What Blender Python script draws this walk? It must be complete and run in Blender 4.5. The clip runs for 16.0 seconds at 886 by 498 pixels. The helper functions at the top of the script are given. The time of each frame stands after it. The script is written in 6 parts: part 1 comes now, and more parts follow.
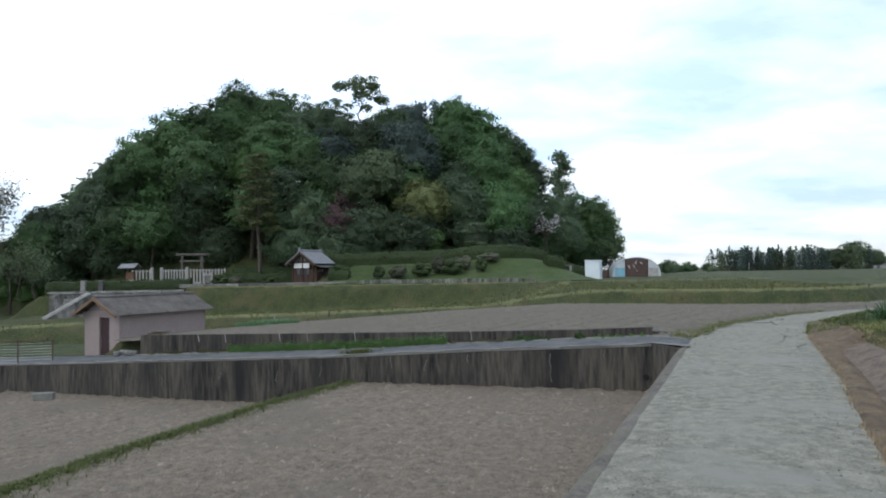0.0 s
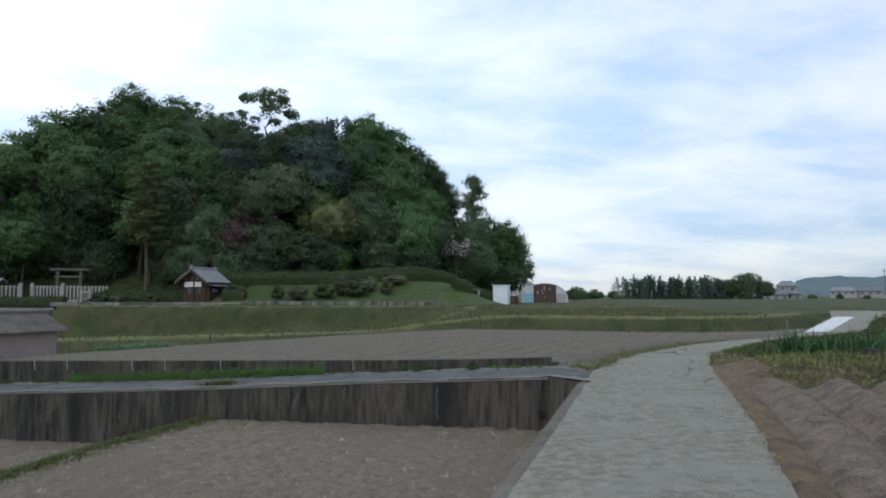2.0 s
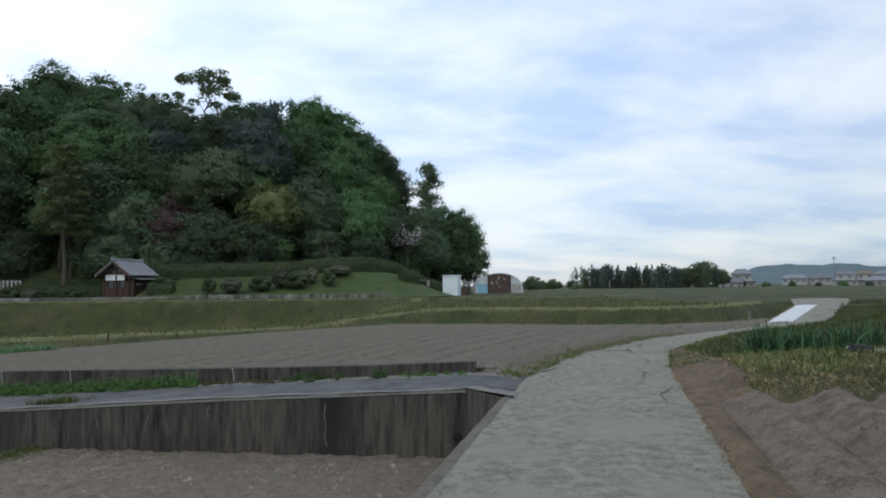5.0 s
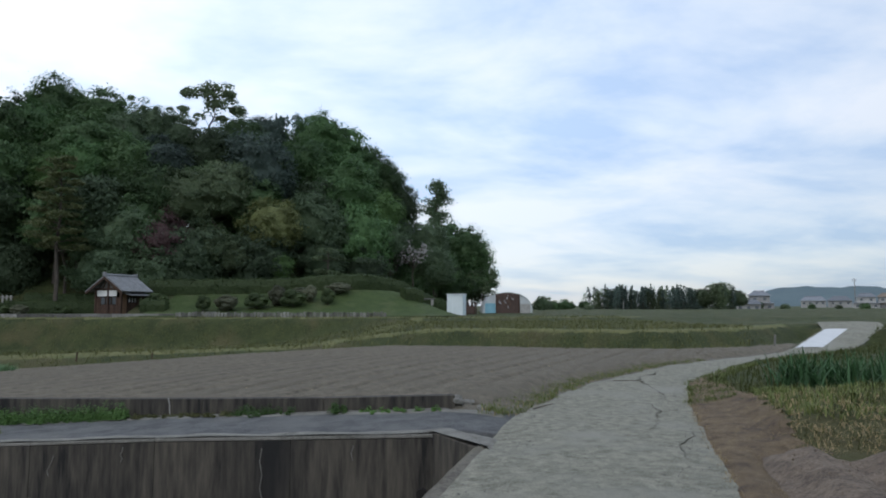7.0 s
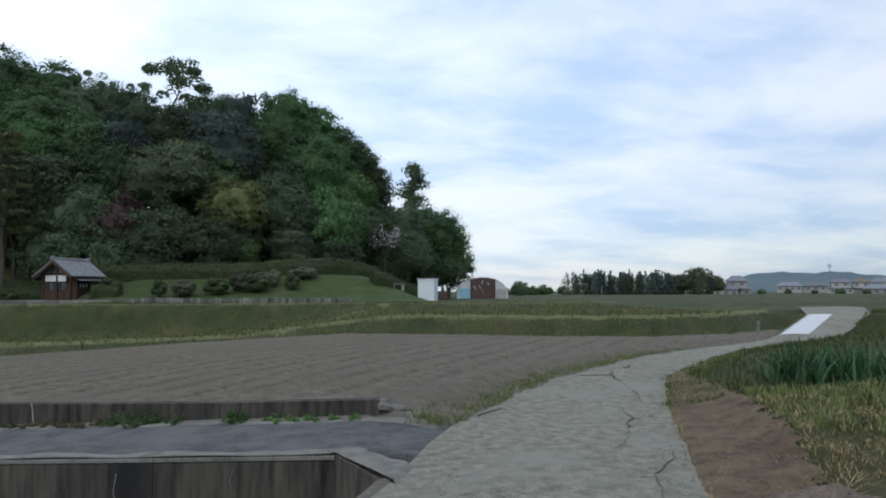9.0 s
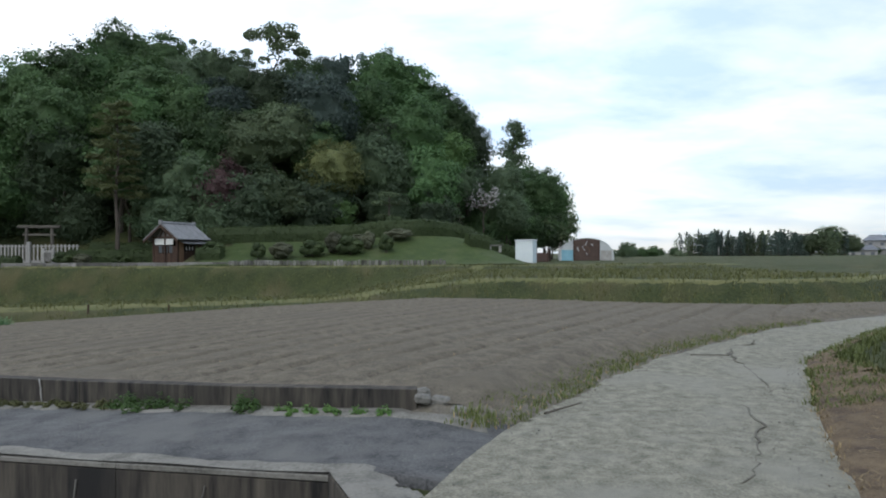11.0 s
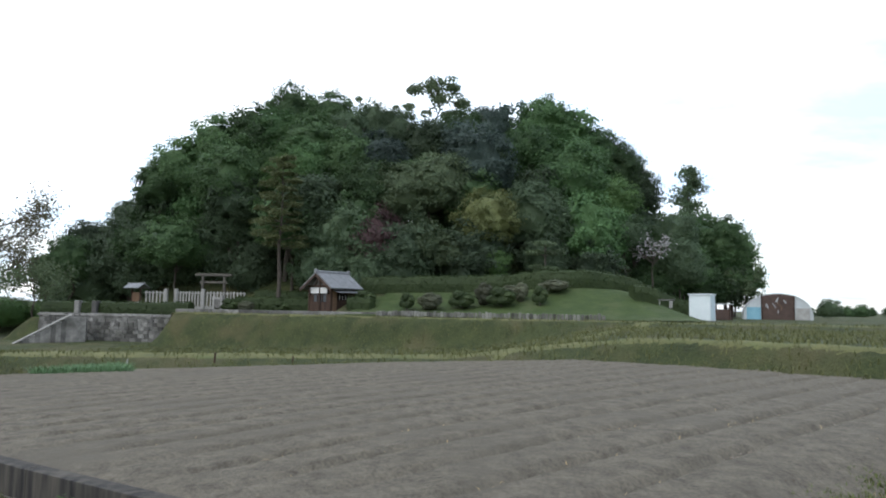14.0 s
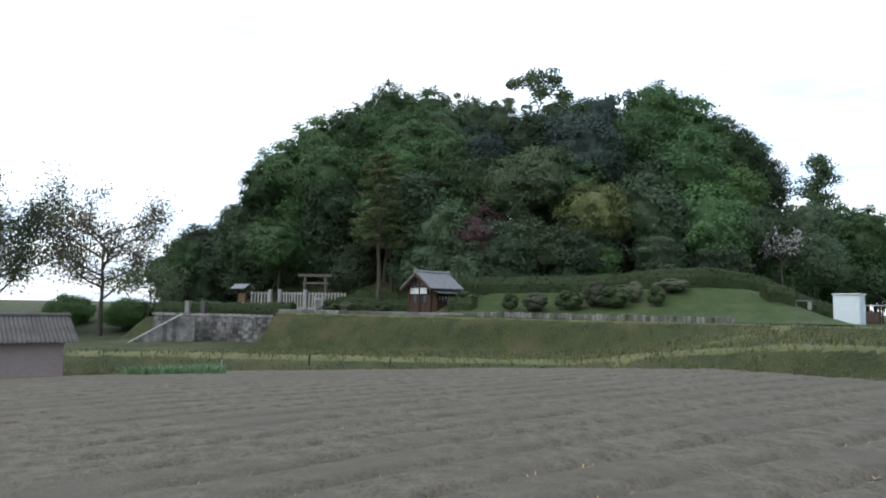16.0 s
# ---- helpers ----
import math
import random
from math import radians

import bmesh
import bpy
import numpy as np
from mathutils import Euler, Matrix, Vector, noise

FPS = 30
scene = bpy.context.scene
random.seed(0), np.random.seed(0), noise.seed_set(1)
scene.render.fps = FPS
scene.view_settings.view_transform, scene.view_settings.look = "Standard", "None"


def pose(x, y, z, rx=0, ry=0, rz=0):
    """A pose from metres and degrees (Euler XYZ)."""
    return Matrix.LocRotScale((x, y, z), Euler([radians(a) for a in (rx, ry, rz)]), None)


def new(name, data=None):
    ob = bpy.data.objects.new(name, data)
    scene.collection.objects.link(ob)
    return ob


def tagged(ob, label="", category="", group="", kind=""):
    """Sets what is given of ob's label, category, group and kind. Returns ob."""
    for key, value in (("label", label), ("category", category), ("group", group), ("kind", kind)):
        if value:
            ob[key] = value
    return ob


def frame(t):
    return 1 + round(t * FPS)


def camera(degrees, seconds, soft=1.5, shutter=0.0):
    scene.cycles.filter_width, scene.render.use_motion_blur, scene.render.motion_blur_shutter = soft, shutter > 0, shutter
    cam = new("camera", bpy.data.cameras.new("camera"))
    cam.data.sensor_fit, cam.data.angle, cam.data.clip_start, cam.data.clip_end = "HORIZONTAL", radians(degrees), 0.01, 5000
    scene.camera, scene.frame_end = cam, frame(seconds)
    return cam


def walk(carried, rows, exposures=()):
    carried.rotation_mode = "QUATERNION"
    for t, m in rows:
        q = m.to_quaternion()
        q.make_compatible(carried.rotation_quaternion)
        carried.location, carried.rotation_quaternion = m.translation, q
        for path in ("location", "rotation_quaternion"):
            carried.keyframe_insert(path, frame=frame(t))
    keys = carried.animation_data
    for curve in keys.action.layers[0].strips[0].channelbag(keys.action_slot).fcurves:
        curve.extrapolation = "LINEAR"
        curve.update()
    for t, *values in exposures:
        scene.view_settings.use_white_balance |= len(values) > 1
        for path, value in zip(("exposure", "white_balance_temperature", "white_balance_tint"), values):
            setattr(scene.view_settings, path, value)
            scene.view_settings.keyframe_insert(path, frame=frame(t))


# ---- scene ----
cam = camera(68.0, 16.0, soft=1.9)
METRES, EYE, TILT, LEAN, TURN = 18.0, 1.5, 2.0, 1.0, 0.0
ROWS = [
    (0.0, 0.0, 0.0, 0.0, -0.0, 0.0, 0.0),
    (0.5, 0.0079, 0.0262, -0.0014, -3.3, 1.0, -0.6),
    (1.0, 0.02, 0.0554, -0.0042, -2.61, 1.19, -0.94),
    (1.5, 0.0329, 0.0828, -0.0059, -7.16, 1.33, -1.73),
    (2.0, 0.0496, 0.1117, -0.0067, -7.36, 2.15, -1.35),
    (2.5, 0.0662, 0.1391, -0.0094, -10.13, 1.14, -0.83),
    (3.0, 0.0836, 0.1662, -0.0093, -13.86, 0.86, 0.07),
    (3.5, 0.0946, 0.1952, -0.0109, -14.69, 0.72, -0.58),
    (4.0, 0.1125, 0.2225, -0.0108, -12.89, 1.45, -0.14),
    (6.5, 0.1839, 0.3643, -0.0163, -9.6, 1.41, -1.42),
    (7.0, 0.2012, 0.3902, -0.0175, -9.51, 3.14, -1.31),
    (7.5, 0.2124, 0.4176, -0.0192, -10.45, 3.4, -1.76),
    (8.0, 0.2322, 0.443, -0.0199, -11.47, 4.01, -1.09),
    (10.5, 0.2983, 0.5825, -0.0267, -6.98, -1.95, -1.19),
    (11.0, 0.313, 0.6086, -0.0272, -1.98, -1.52, -0.78),
    (11.5, 0.3189, 0.64, -0.0332, 4.64, -5.11, -2.18),
    (12.0, 0.3309, 0.6683, -0.0322, 11.67, -5.01, -1.54),
    (12.5, 0.3405, 0.6963, -0.0309, 4.44, -3.74, -1.35),
    (13.0, 0.3498, 0.725, -0.0313, 5.8, -0.48, -0.83),
    (13.5, 0.3532, 0.7535, -0.0327, 6.93, 1.84, -0.58),
    (14.0, 0.3508, 0.7885, -0.0355, 12.51, 2.86, -1.44),
    (14.5, 0.3481, 0.8155, -0.0369, 11.91, 3.84, -1.44),
    (15.0, 0.3394, 0.848, -0.0392, 14.57, 4.12, -0.34),
    (15.5, 0.3242, 0.875, -0.0416, 16.53, 3.79, -0.78),
    (16.0, 0.3073, 0.9028, -0.0452, 21.18, 2.85, -1.25),
]
walk(cam, [(t, pose(0, 0, EYE, TILT, LEAN, TURN) @ pose(METRES * x, METRES * y, METRES * z, 90 + pitch, roll, yaw)) for t, x, y, z, yaw, pitch, roll in ROWS],
     exposures=[(0.0, -0.2, 6100, 10), (1.0, -0.37, 6080, 10), (2.5, -0.58, 6120, 10), (4.0, -0.61, 6150, 10), (6.5, -0.62, 6120, 10), (8.0, -0.66, 6080, 10),
                (10.5, -0.4, 6200, 10), (11.0, -0.3, 6300, 10), (11.5, 0.0, 6450, 10), (12.0, 0.34, 6600, 10), (12.5, 0.37, 6650, 10), (13.0, 0.2, 6600, 10), (14.0, 0.04, 6280, 10), (16.0, -0.05, 6180, 10)])


# ---- light ----
world = bpy.data.worlds.new("world")
scene.world = world
world.use_nodes = True
wt = world.node_tree
wt.nodes.clear()


def wn(kind, **kw):
    n = wt.nodes.new(kind)
    for k, v in kw.items():
        n.inputs[k].default_value = v
    return n


SUN_EL, SUN_AZ = 52.0, 200.0
sky = wt.nodes.new("ShaderNodeTexSky")
sky.sky_type = "NISHITA"
sky.sun_disc = False
sky.sun_elevation, sky.sun_rotation = radians(SUN_EL), radians(SUN_AZ)
tc = wt.nodes.new("ShaderNodeTexCoord")
sep = wt.nodes.new("ShaderNodeSeparateXYZ")
wt.links.new(tc.outputs["Generated"], sep.inputs[0])
up = wt.nodes.new("ShaderNodeMath")
up.operation = "MAXIMUM"
up.inputs[1].default_value = 0.0
wt.links.new(sep.outputs["Z"], up.inputs[0])
lift = wt.nodes.new("ShaderNodeMath")
lift.inputs[1].default_value = 0.16
wt.links.new(up.outputs[0], lift.inputs[0])
flat = wt.nodes.new("ShaderNodeVectorMath")
flat.operation = "DIVIDE"
comb = wt.nodes.new("ShaderNodeCombineXYZ")
for k in range(3):
    wt.links.new(lift.outputs[0], comb.inputs[k])
wt.links.new(tc.outputs["Generated"], flat.inputs[0])
wt.links.new(comb.outputs[0], flat.inputs[1])
cloud = wn("ShaderNodeTexNoise", Scale=1.35, Detail=8.0, Roughness=0.55, Distortion=0.2)
stretch = wt.nodes.new("ShaderNodeMapping")
stretch.inputs["Scale"].default_value = (0.9, 1.15, 0.6)
stretch.inputs["Location"].default_value = (3.1, 0.4, 0.0)
wt.links.new(flat.outputs[0], stretch.inputs[0])
wt.links.new(stretch.outputs[0], cloud.inputs["Vector"])
ramp = wt.nodes.new("ShaderNodeValToRGB")
ramp.color_ramp.elements[0].position, ramp.color_ramp.elements[0].color = 0.33, (0.55, 0.68, 0.88, 1)
ramp.color_ramp.elements[1].position, ramp.color_ramp.elements[1].color = 0.60, (1.0, 1.0, 1.0, 1)
mid = ramp.color_ramp.elements.new(0.47)
mid.color = (0.80, 0.87, 0.96, 1)
wt.links.new(cloud.outputs["Fac"], ramp.inputs[0])
bg_sky = wn("ShaderNodeBackground", Strength=0.06)
wt.links.new(sky.outputs[0], bg_sky.inputs[0])
bg_cloud = wn("ShaderNodeBackground", Strength=1.32)
wt.links.new(ramp.outputs[0], bg_cloud.inputs[0])
# the veiled sun makes one side of the cloud cover brighter
side = wt.nodes.new("ShaderNodeVectorMath")
side.operation = "DOT_PRODUCT"
side.inputs[1].default_value = (-0.70, 0.45, 0.55)
wt.links.new(tc.outputs["Generated"], side.inputs[0])
glow = wt.nodes.new("ShaderNodeMapRange")
glow.inputs[1].default_value, glow.inputs[2].default_value = -0.2, 0.85
glow.inputs[3].default_value, glow.inputs[4].default_value = 1.0, 1.62
wt.links.new(side.outputs["Value"], glow.inputs[0])
# the cover thins into grey haze towards the horizon
haze = wt.nodes.new("ShaderNodeMapRange")
haze.inputs[1].default_value, haze.inputs[2].default_value = 0.0, 0.26
haze.inputs[3].default_value, haze.inputs[4].default_value = 0.74, 1.03
wt.links.new(sep.outputs["Z"], haze.inputs[0])
veil = wt.nodes.new("ShaderNodeMath")
veil.operation = "MULTIPLY"
wt.links.new(glow.outputs[0], veil.inputs[0])
wt.links.new(haze.outputs[0], veil.inputs[1])
wt.links.new(veil.outputs[0], bg_cloud.inputs["Strength"])
addw = wt.nodes.new("ShaderNodeAddShader")
wt.links.new(bg_sky.outputs[0], addw.inputs[0])
wt.links.new(bg_cloud.outputs[0], addw.inputs[1])
wo = wt.nodes.new("ShaderNodeOutputWorld")
wt.links.new(addw.outputs[0], wo.inputs[0])

sun = new("sun", bpy.data.lights.new("sun", "SUN"))
sun.data.energy, sun.data.angle, sun.data.color = 0.7, radians(14), (1.0, 0.96, 0.9)
sun.matrix_world = pose(0, 0, 60, 90 - SUN_EL, 0, 180 - SUN_AZ)


# ---- materials ----
def mat(name, a, b, scale=2.0, rough=0.9, bump=0.4, fine=12.0, c=None, big=0.25, metal=0.0, dist=0.02, stretch=(1, 1, 1), spec=0.3, vary=0.0, con=0.14):
    """Two-scale noise colour from a to b, patches of c, and relief."""
    m = bpy.data.materials.new(name)
    m.use_nodes = True
    t = m.node_tree
    p = t.nodes["Principled BSDF"]
    geo = t.nodes.new("ShaderNodeNewGeometry")
    mp = t.nodes.new("ShaderNodeMapping")
    mp.inputs["Scale"].default_value = stretch
    t.links.new(geo.outputs["Position"], mp.inputs[0])

    def noise_node(sc, det=5.0):
        n = t.nodes.new("ShaderNodeTexNoise")
        n.inputs["Scale"].default_value = sc
        n.inputs["Detail"].default_value = det
        n.inputs["Roughness"].default_value = 0.62
        t.links.new(mp.outputs[0], n.inputs["Vector"])
        return n

    n1, n2 = noise_node(scale), noise_node(scale * fine)
    mixf = t.nodes.new("ShaderNodeMath")
    mixf.operation = "MULTIPLY_ADD"
    mixf.inputs[1].default_value = 0.5
    half = t.nodes.new("ShaderNodeMath")
    half.operation = "MULTIPLY"
    half.inputs[1].default_value = 0.5
    t.links.new(n2.outputs["Fac"], half.inputs[0])
    t.links.new(n1.outputs["Fac"], mixf.inputs[0])
    t.links.new(half.outputs[0], mixf.inputs[2])
    r = t.nodes.new("ShaderNodeValToRGB")
    r.color_ramp.elements[0].position, r.color_ramp.elements[0].color = 0.5 - con, (*a, 1)
    r.color_ramp.elements[1].position, r.color_ramp.elements[1].color = 0.5 + con, (*b, 1)
    t.links.new(mixf.outputs[0], r.inputs[0])
    col = r.outputs[0]
    if c:
        n3 = noise_node(scale * big, 3.0)
        r3 = t.nodes.new("ShaderNodeValToRGB")
        r3.color_ramp.elements[0].position, r3.color_ramp.elements[1].position = 0.5, 0.66
        t.links.new(n3.outputs["Fac"], r3.inputs[0])
        mx = t.nodes.new("ShaderNodeMix")
        mx.data_type = "RGBA"
        mx.inputs[7].default_value = (*c, 1)
        t.links.new(r3.outputs[0], mx.inputs[0])
        t.links.new(col, mx.inputs[6])
        col = mx.outputs[2]
    if vary:
        oi = t.nodes.new("ShaderNodeObjectInfo")
        hs = t.nodes.new("ShaderNodeHueSaturation")
        mr = t.nodes.new("ShaderNodeMapRange")
        mr.inputs[3].default_value, mr.inputs[4].default_value = 1 - vary, 1 + vary
        t.links.new(oi.outputs["Random"], mr.inputs[0])
        t.links.new(mr.outputs[0], hs.inputs["Value"])
        t.links.new(col, hs.inputs["Color"])
        col = hs.outputs[0]
    t.links.new(col, p.inputs["Base Color"])
    p.inputs["Roughness"].default_value, p.inputs["Metallic"].default_value = rough, metal
    p.inputs["Specular IOR Level"].default_value = spec
    if bump:
        bn = t.nodes.new("ShaderNodeBump")
        bn.inputs["Strength"].default_value, bn.inputs["Distance"].default_value = bump, dist
        t.links.new(n2.outputs["Fac"], bn.inputs["Height"])
        t.links.new(bn.outputs[0], p.inputs["Normal"])
    return m


def leaf_mat(name, a, b, through_light=0.36, vary=0.4):
    """Leaf colour varied leaf by leaf and plant by plant, partly translucent."""
    m = bpy.data.materials.new(name)
    m.use_nodes = True
    t = m.node_tree
    t.nodes.clear()
    geo = t.nodes.new("ShaderNodeNewGeometry")
    n = t.nodes.new("ShaderNodeTexNoise")
    n.inputs["Scale"].default_value = 0.55
    n.inputs["Detail"].default_value = 3.0
    t.links.new(geo.outputs["Position"], n.inputs["Vector"])
    avg = t.nodes.new("ShaderNodeMath")
    avg.operation = "MULTIPLY_ADD"
    avg.inputs[1].default_value = 0.52
    t.links.new(geo.outputs["Random Per Island"], avg.inputs[0])
    hf = t.nodes.new("ShaderNodeMath")
    hf.operation = "MULTIPLY"
    hf.inputs[1].default_value = 0.6
    t.links.new(n.outputs["Fac"], hf.inputs[0])
    t.links.new(hf.outputs[0], avg.inputs[2])
    mx = t.nodes.new("ShaderNodeMix")
    mx.data_type = "RGBA"
    mx.inputs[6].default_value, mx.inputs[7].default_value = (*a, 1), (*b, 1)
    t.links.new(avg.outputs[0], mx.inputs[0])
    oi = t.nodes.new("ShaderNodeObjectInfo")
    mr = t.nodes.new("ShaderNodeMapRange")
    mr.inputs[3].default_value, mr.inputs[4].default_value = 1 - vary, 1 + vary
    t.links.new(oi.outputs["Random"], mr.inputs[0])
    hs = t.nodes.new("ShaderNodeHueSaturation")
    t.links.new(mr.outputs[0], hs.inputs["Value"])
    t.links.new(mx.outputs[2], hs.inputs["Color"])
    d = t.nodes.new("ShaderNodeBsdfPrincipled")
    d.inputs["Roughness"].default_value, d.inputs["Specular IOR Level"].default_value = 0.6, 0.25
    tr = t.nodes.new("ShaderNodeBsdfTranslucent")
    t.links.new(hs.outputs[0], d.inputs["Base Color"])
    t.links.new(hs.outputs[0], tr.inputs["Color"])
    mix = t.nodes.new("ShaderNodeMixShader")
    mix.inputs[0].default_value = through_light
    t.links.new(d.outputs[0], mix.inputs[1])
    t.links.new(tr.outputs[0], mix.inputs[2])
    o = t.nodes.new("ShaderNodeOutputMaterial")
    t.links.new(mix.outputs[0], o.inputs[0])
    return m


M_GRASS = mat("meadow_grass", (0.024, 0.034, 0.011), (0.072, 0.084, 0.027), scale=1.1, fine=11, bump=1.0, dist=0.1, c=(0.085, 0.08, 0.034), big=0.3)
M_PATHGRASS = mat("trodden_dry_grass", (0.082, 0.088, 0.032), (0.165, 0.16, 0.062), scale=1.2, fine=10, bump=0.8, dist=0.06, c=(0.10, 0.115, 0.04), big=0.4)
M_LAWN = mat("lawn_grass", (0.026, 0.045, 0.011), (0.062, 0.09, 0.022), scale=1.2, fine=10, bump=0.8, dist=0.05, c=(0.066, 0.082, 0.03), big=0.5)
M_EARTH = mat("bare_earth_bank", (0.08, 0.07, 0.054), (0.19, 0.172, 0.14), scale=1.7, fine=10, bump=0.9, dist=0.04, c=(0.12, 0.11, 0.07), big=0.5)
M_STRAWGROUND = mat("straw_covered_earth", (0.085, 0.06, 0.037), (0.25, 0.183, 0.108), scale=6.0, fine=12, bump=0.9, dist=0.04, c=(0.09, 0.065, 0.045), big=0.5)
M_SOIL = mat("dry_field_soil", (0.085, 0.073, 0.052), (0.205, 0.178, 0.132), scale=5.0, fine=6, bump=1.0, dist=0.05, con=0.13, c=(0.135, 0.118, 0.088), big=0.08)
M_SOIL_NEAR = mat("stubbly_field_soil", (0.105, 0.086, 0.062), (0.27, 0.222, 0.166), scale=6.0, fine=5, bump=1.0, dist=0.06, con=0.13, c=(0.17, 0.143, 0.108), big=0.07)
M_SOIL_RED = mat("ridged_field_soil", (0.1, 0.077, 0.057), (0.235, 0.183, 0.138), scale=4.0, fine=7, bump=1.0, dist=0.05, con=0.1)
M_ROAD = mat("worn_concrete_road", (0.105, 0.101, 0.076), (0.31, 0.297, 0.232), scale=7.0, fine=7, bump=1.0, dist=0.02, con=0.13, c=(0.235, 0.228, 0.187), big=0.09)
M_TAR = mat("patched_asphalt", (0.04, 0.041, 0.042), (0.125, 0.125, 0.122), scale=3.0, fine=14, con=0.12, bump=0.7, dist=0.014, c=(0.115, 0.114, 0.108), big=0.3)
M_DUST = mat("pale_gritty_dust", (0.085, 0.082, 0.07), (0.225, 0.216, 0.186), scale=4.0, fine=9, con=0.13, bump=0.6, dist=0.012, c=(0.2, 0.19, 0.165), big=0.4)
M_WALL = mat("stained_concrete", (0.016, 0.015, 0.0145), (0.105, 0.093, 0.073), scale=1.0, fine=6, bump=0.5, stretch=(1.7, 1.7, 0.22), c=(0.018, 0.0175, 0.017), big=0.5, con=0.12)
M_COPING = mat("pale_concrete", (0.095, 0.092, 0.081), (0.235, 0.228, 0.2), scale=2.0, fine=12, bump=0.4, c=(0.2, 0.19, 0.17))
M_NEWCON = mat("new_concrete", (0.50, 0.51, 0.51), (0.62, 0.62, 0.61), scale=2.0, bump=0.1)
M_STONE = mat("weathered_granite", (0.085, 0.082, 0.076), (0.26, 0.25, 0.227), scale=2.5, fine=8, bump=0.5, c=(0.09, 0.086, 0.075), vary=0.5)
M_TORII = mat("weathered_torii_stone", (0.07, 0.065, 0.055), (0.17, 0.155, 0.13), scale=2.5, fine=8, bump=0.4)
M_PALESTONE = mat("pale_granite", (0.26, 0.25, 0.23), (0.42, 0.41, 0.38), scale=3.0, bump=0.3, vary=0.12)
M_WOOD = mat("dark_aged_wood", (0.035, 0.022, 0.016), (0.09, 0.055, 0.038), scale=2.0, fine=8, bump=0.4, stretch=(4, 4, 0.4), vary=0.25)
M_WOODLIGHT = mat("brown_wood", (0.13, 0.075, 0.045), (0.22, 0.14, 0.085), scale=2.0, fine=8, stretch=(4, 4, 0.4))
M_PLASTER = mat("white_plaster", (0.66, 0.65, 0.62), (0.8, 0.79, 0.76), scale=2.0, bump=0.1)
M_TILE = mat("grey_roof_tile", (0.13, 0.135, 0.14), (0.26, 0.265, 0.27), scale=3.0, rough=0.6, bump=0.2, vary=0.12)
M_BARK = mat("bark", (0.05, 0.042, 0.034), (0.12, 0.10, 0.08), scale=3.0, bump=0.8, stretch=(3, 3, 0.6))
M_PINK = mat("pinkish_mortar", (0.25, 0.2, 0.188), (0.335, 0.277, 0.26), scale=1.2, fine=14, bump=0.3, c=(0.27, 0.22, 0.20))
M_CORR = mat("corrugated_roofing", (0.06, 0.055, 0.05), (0.145, 0.133, 0.12), scale=2.0, rough=0.75)
M_WHITE = mat("white_painted_sheet", (0.62, 0.68, 0.68), (0.74, 0.79, 0.79), scale=1.2, rough=0.5, bump=0.05, c=(0.55, 0.6, 0.6))
M_RUST = mat("rusty_sheet", (0.055, 0.038, 0.032), (0.12, 0.08, 0.064), scale=2.0, rough=0.8)
M_FILM = mat("pale_vinyl_sheet", (0.42, 0.45, 0.45), (0.6, 0.63, 0.62), scale=1.5, rough=0.45)
M_BLUE = mat("blue_sheet", (0.17, 0.36, 0.45), (0.26, 0.47, 0.55), scale=1.5, rough=0.5)
M_DARK = mat("dark_void", (0.012, 0.011, 0.01), (0.025, 0.022, 0.02), scale=2.0)
M_STEEL = mat("galvanised_steel", (0.5, 0.5, 0.5), (0.66, 0.66, 0.65), scale=6.0, rough=0.45, metal=0.6, bump=0.1)
M_STRAW = leaf_mat("dry_straw", (0.24, 0.17, 0.085), (0.42, 0.32, 0.17), 0.1)
M_BLADE = leaf_mat("grass_blades", (0.045, 0.08, 0.018), (0.115, 0.155, 0.042), 0.25)
M_WEED = leaf_mat("fresh_weed_leaves", (0.038, 0.085, 0.022), (0.1, 0.18, 0.045), 0.25)
M_BLADE_DRY = leaf_mat("bank_grass_blades", (0.046, 0.056, 0.02), (0.12, 0.12, 0.045), 0.2)
M_MEADOW = leaf_mat("meadow_blades", (0.062, 0.085, 0.025), (0.15, 0.17, 0.052), 0.25)
M_IRIS = leaf_mat("iris_leaves", (0.03, 0.075, 0.03), (0.07, 0.14, 0.055), 0.2)
M_LEEK = leaf_mat("leek_leaves", (0.05, 0.105, 0.045), (0.12, 0.2, 0.09), 0.2)
# tree leaf colours carry extra blue, standing in for haze over the mound
L_DARK = leaf_mat("dark_evergreen_leaves", (0.045, 0.072, 0.042), (0.110, 0.157, 0.081))
L_MID = leaf_mat("evergreen_leaves", (0.043, 0.084, 0.036), (0.113, 0.185, 0.072))
L_GREEN = leaf_mat("fresh_green_leaves", (0.042, 0.088, 0.036), (0.107, 0.191, 0.070))
L_LIGHT = leaf_mat("bright_green_leaves", (0.063, 0.126, 0.040), (0.143, 0.235, 0.077))
L_OLIVE = leaf_mat("olive_leaves", (0.058, 0.088, 0.049), (0.148, 0.190, 0.096))
L_BLUE = leaf_mat("grey_green_needles", (0.049, 0.074, 0.065), (0.110, 0.155, 0.124))
L_YELLOW = leaf_mat("yellow_green_leaves", (0.133, 0.162, 0.057), (0.329, 0.364, 0.142))
L_RED = leaf_mat("reddish_leaves", (0.048, 0.036, 0.035), (0.119, 0.069, 0.068))
L_PALE = leaf_mat("pale_spring_leaves", (0.120, 0.120, 0.070), (0.240, 0.220, 0.150))
L_BLOSSOM = leaf_mat("white_blossom", (0.450, 0.420, 0.400), (0.720, 0.700, 0.680))
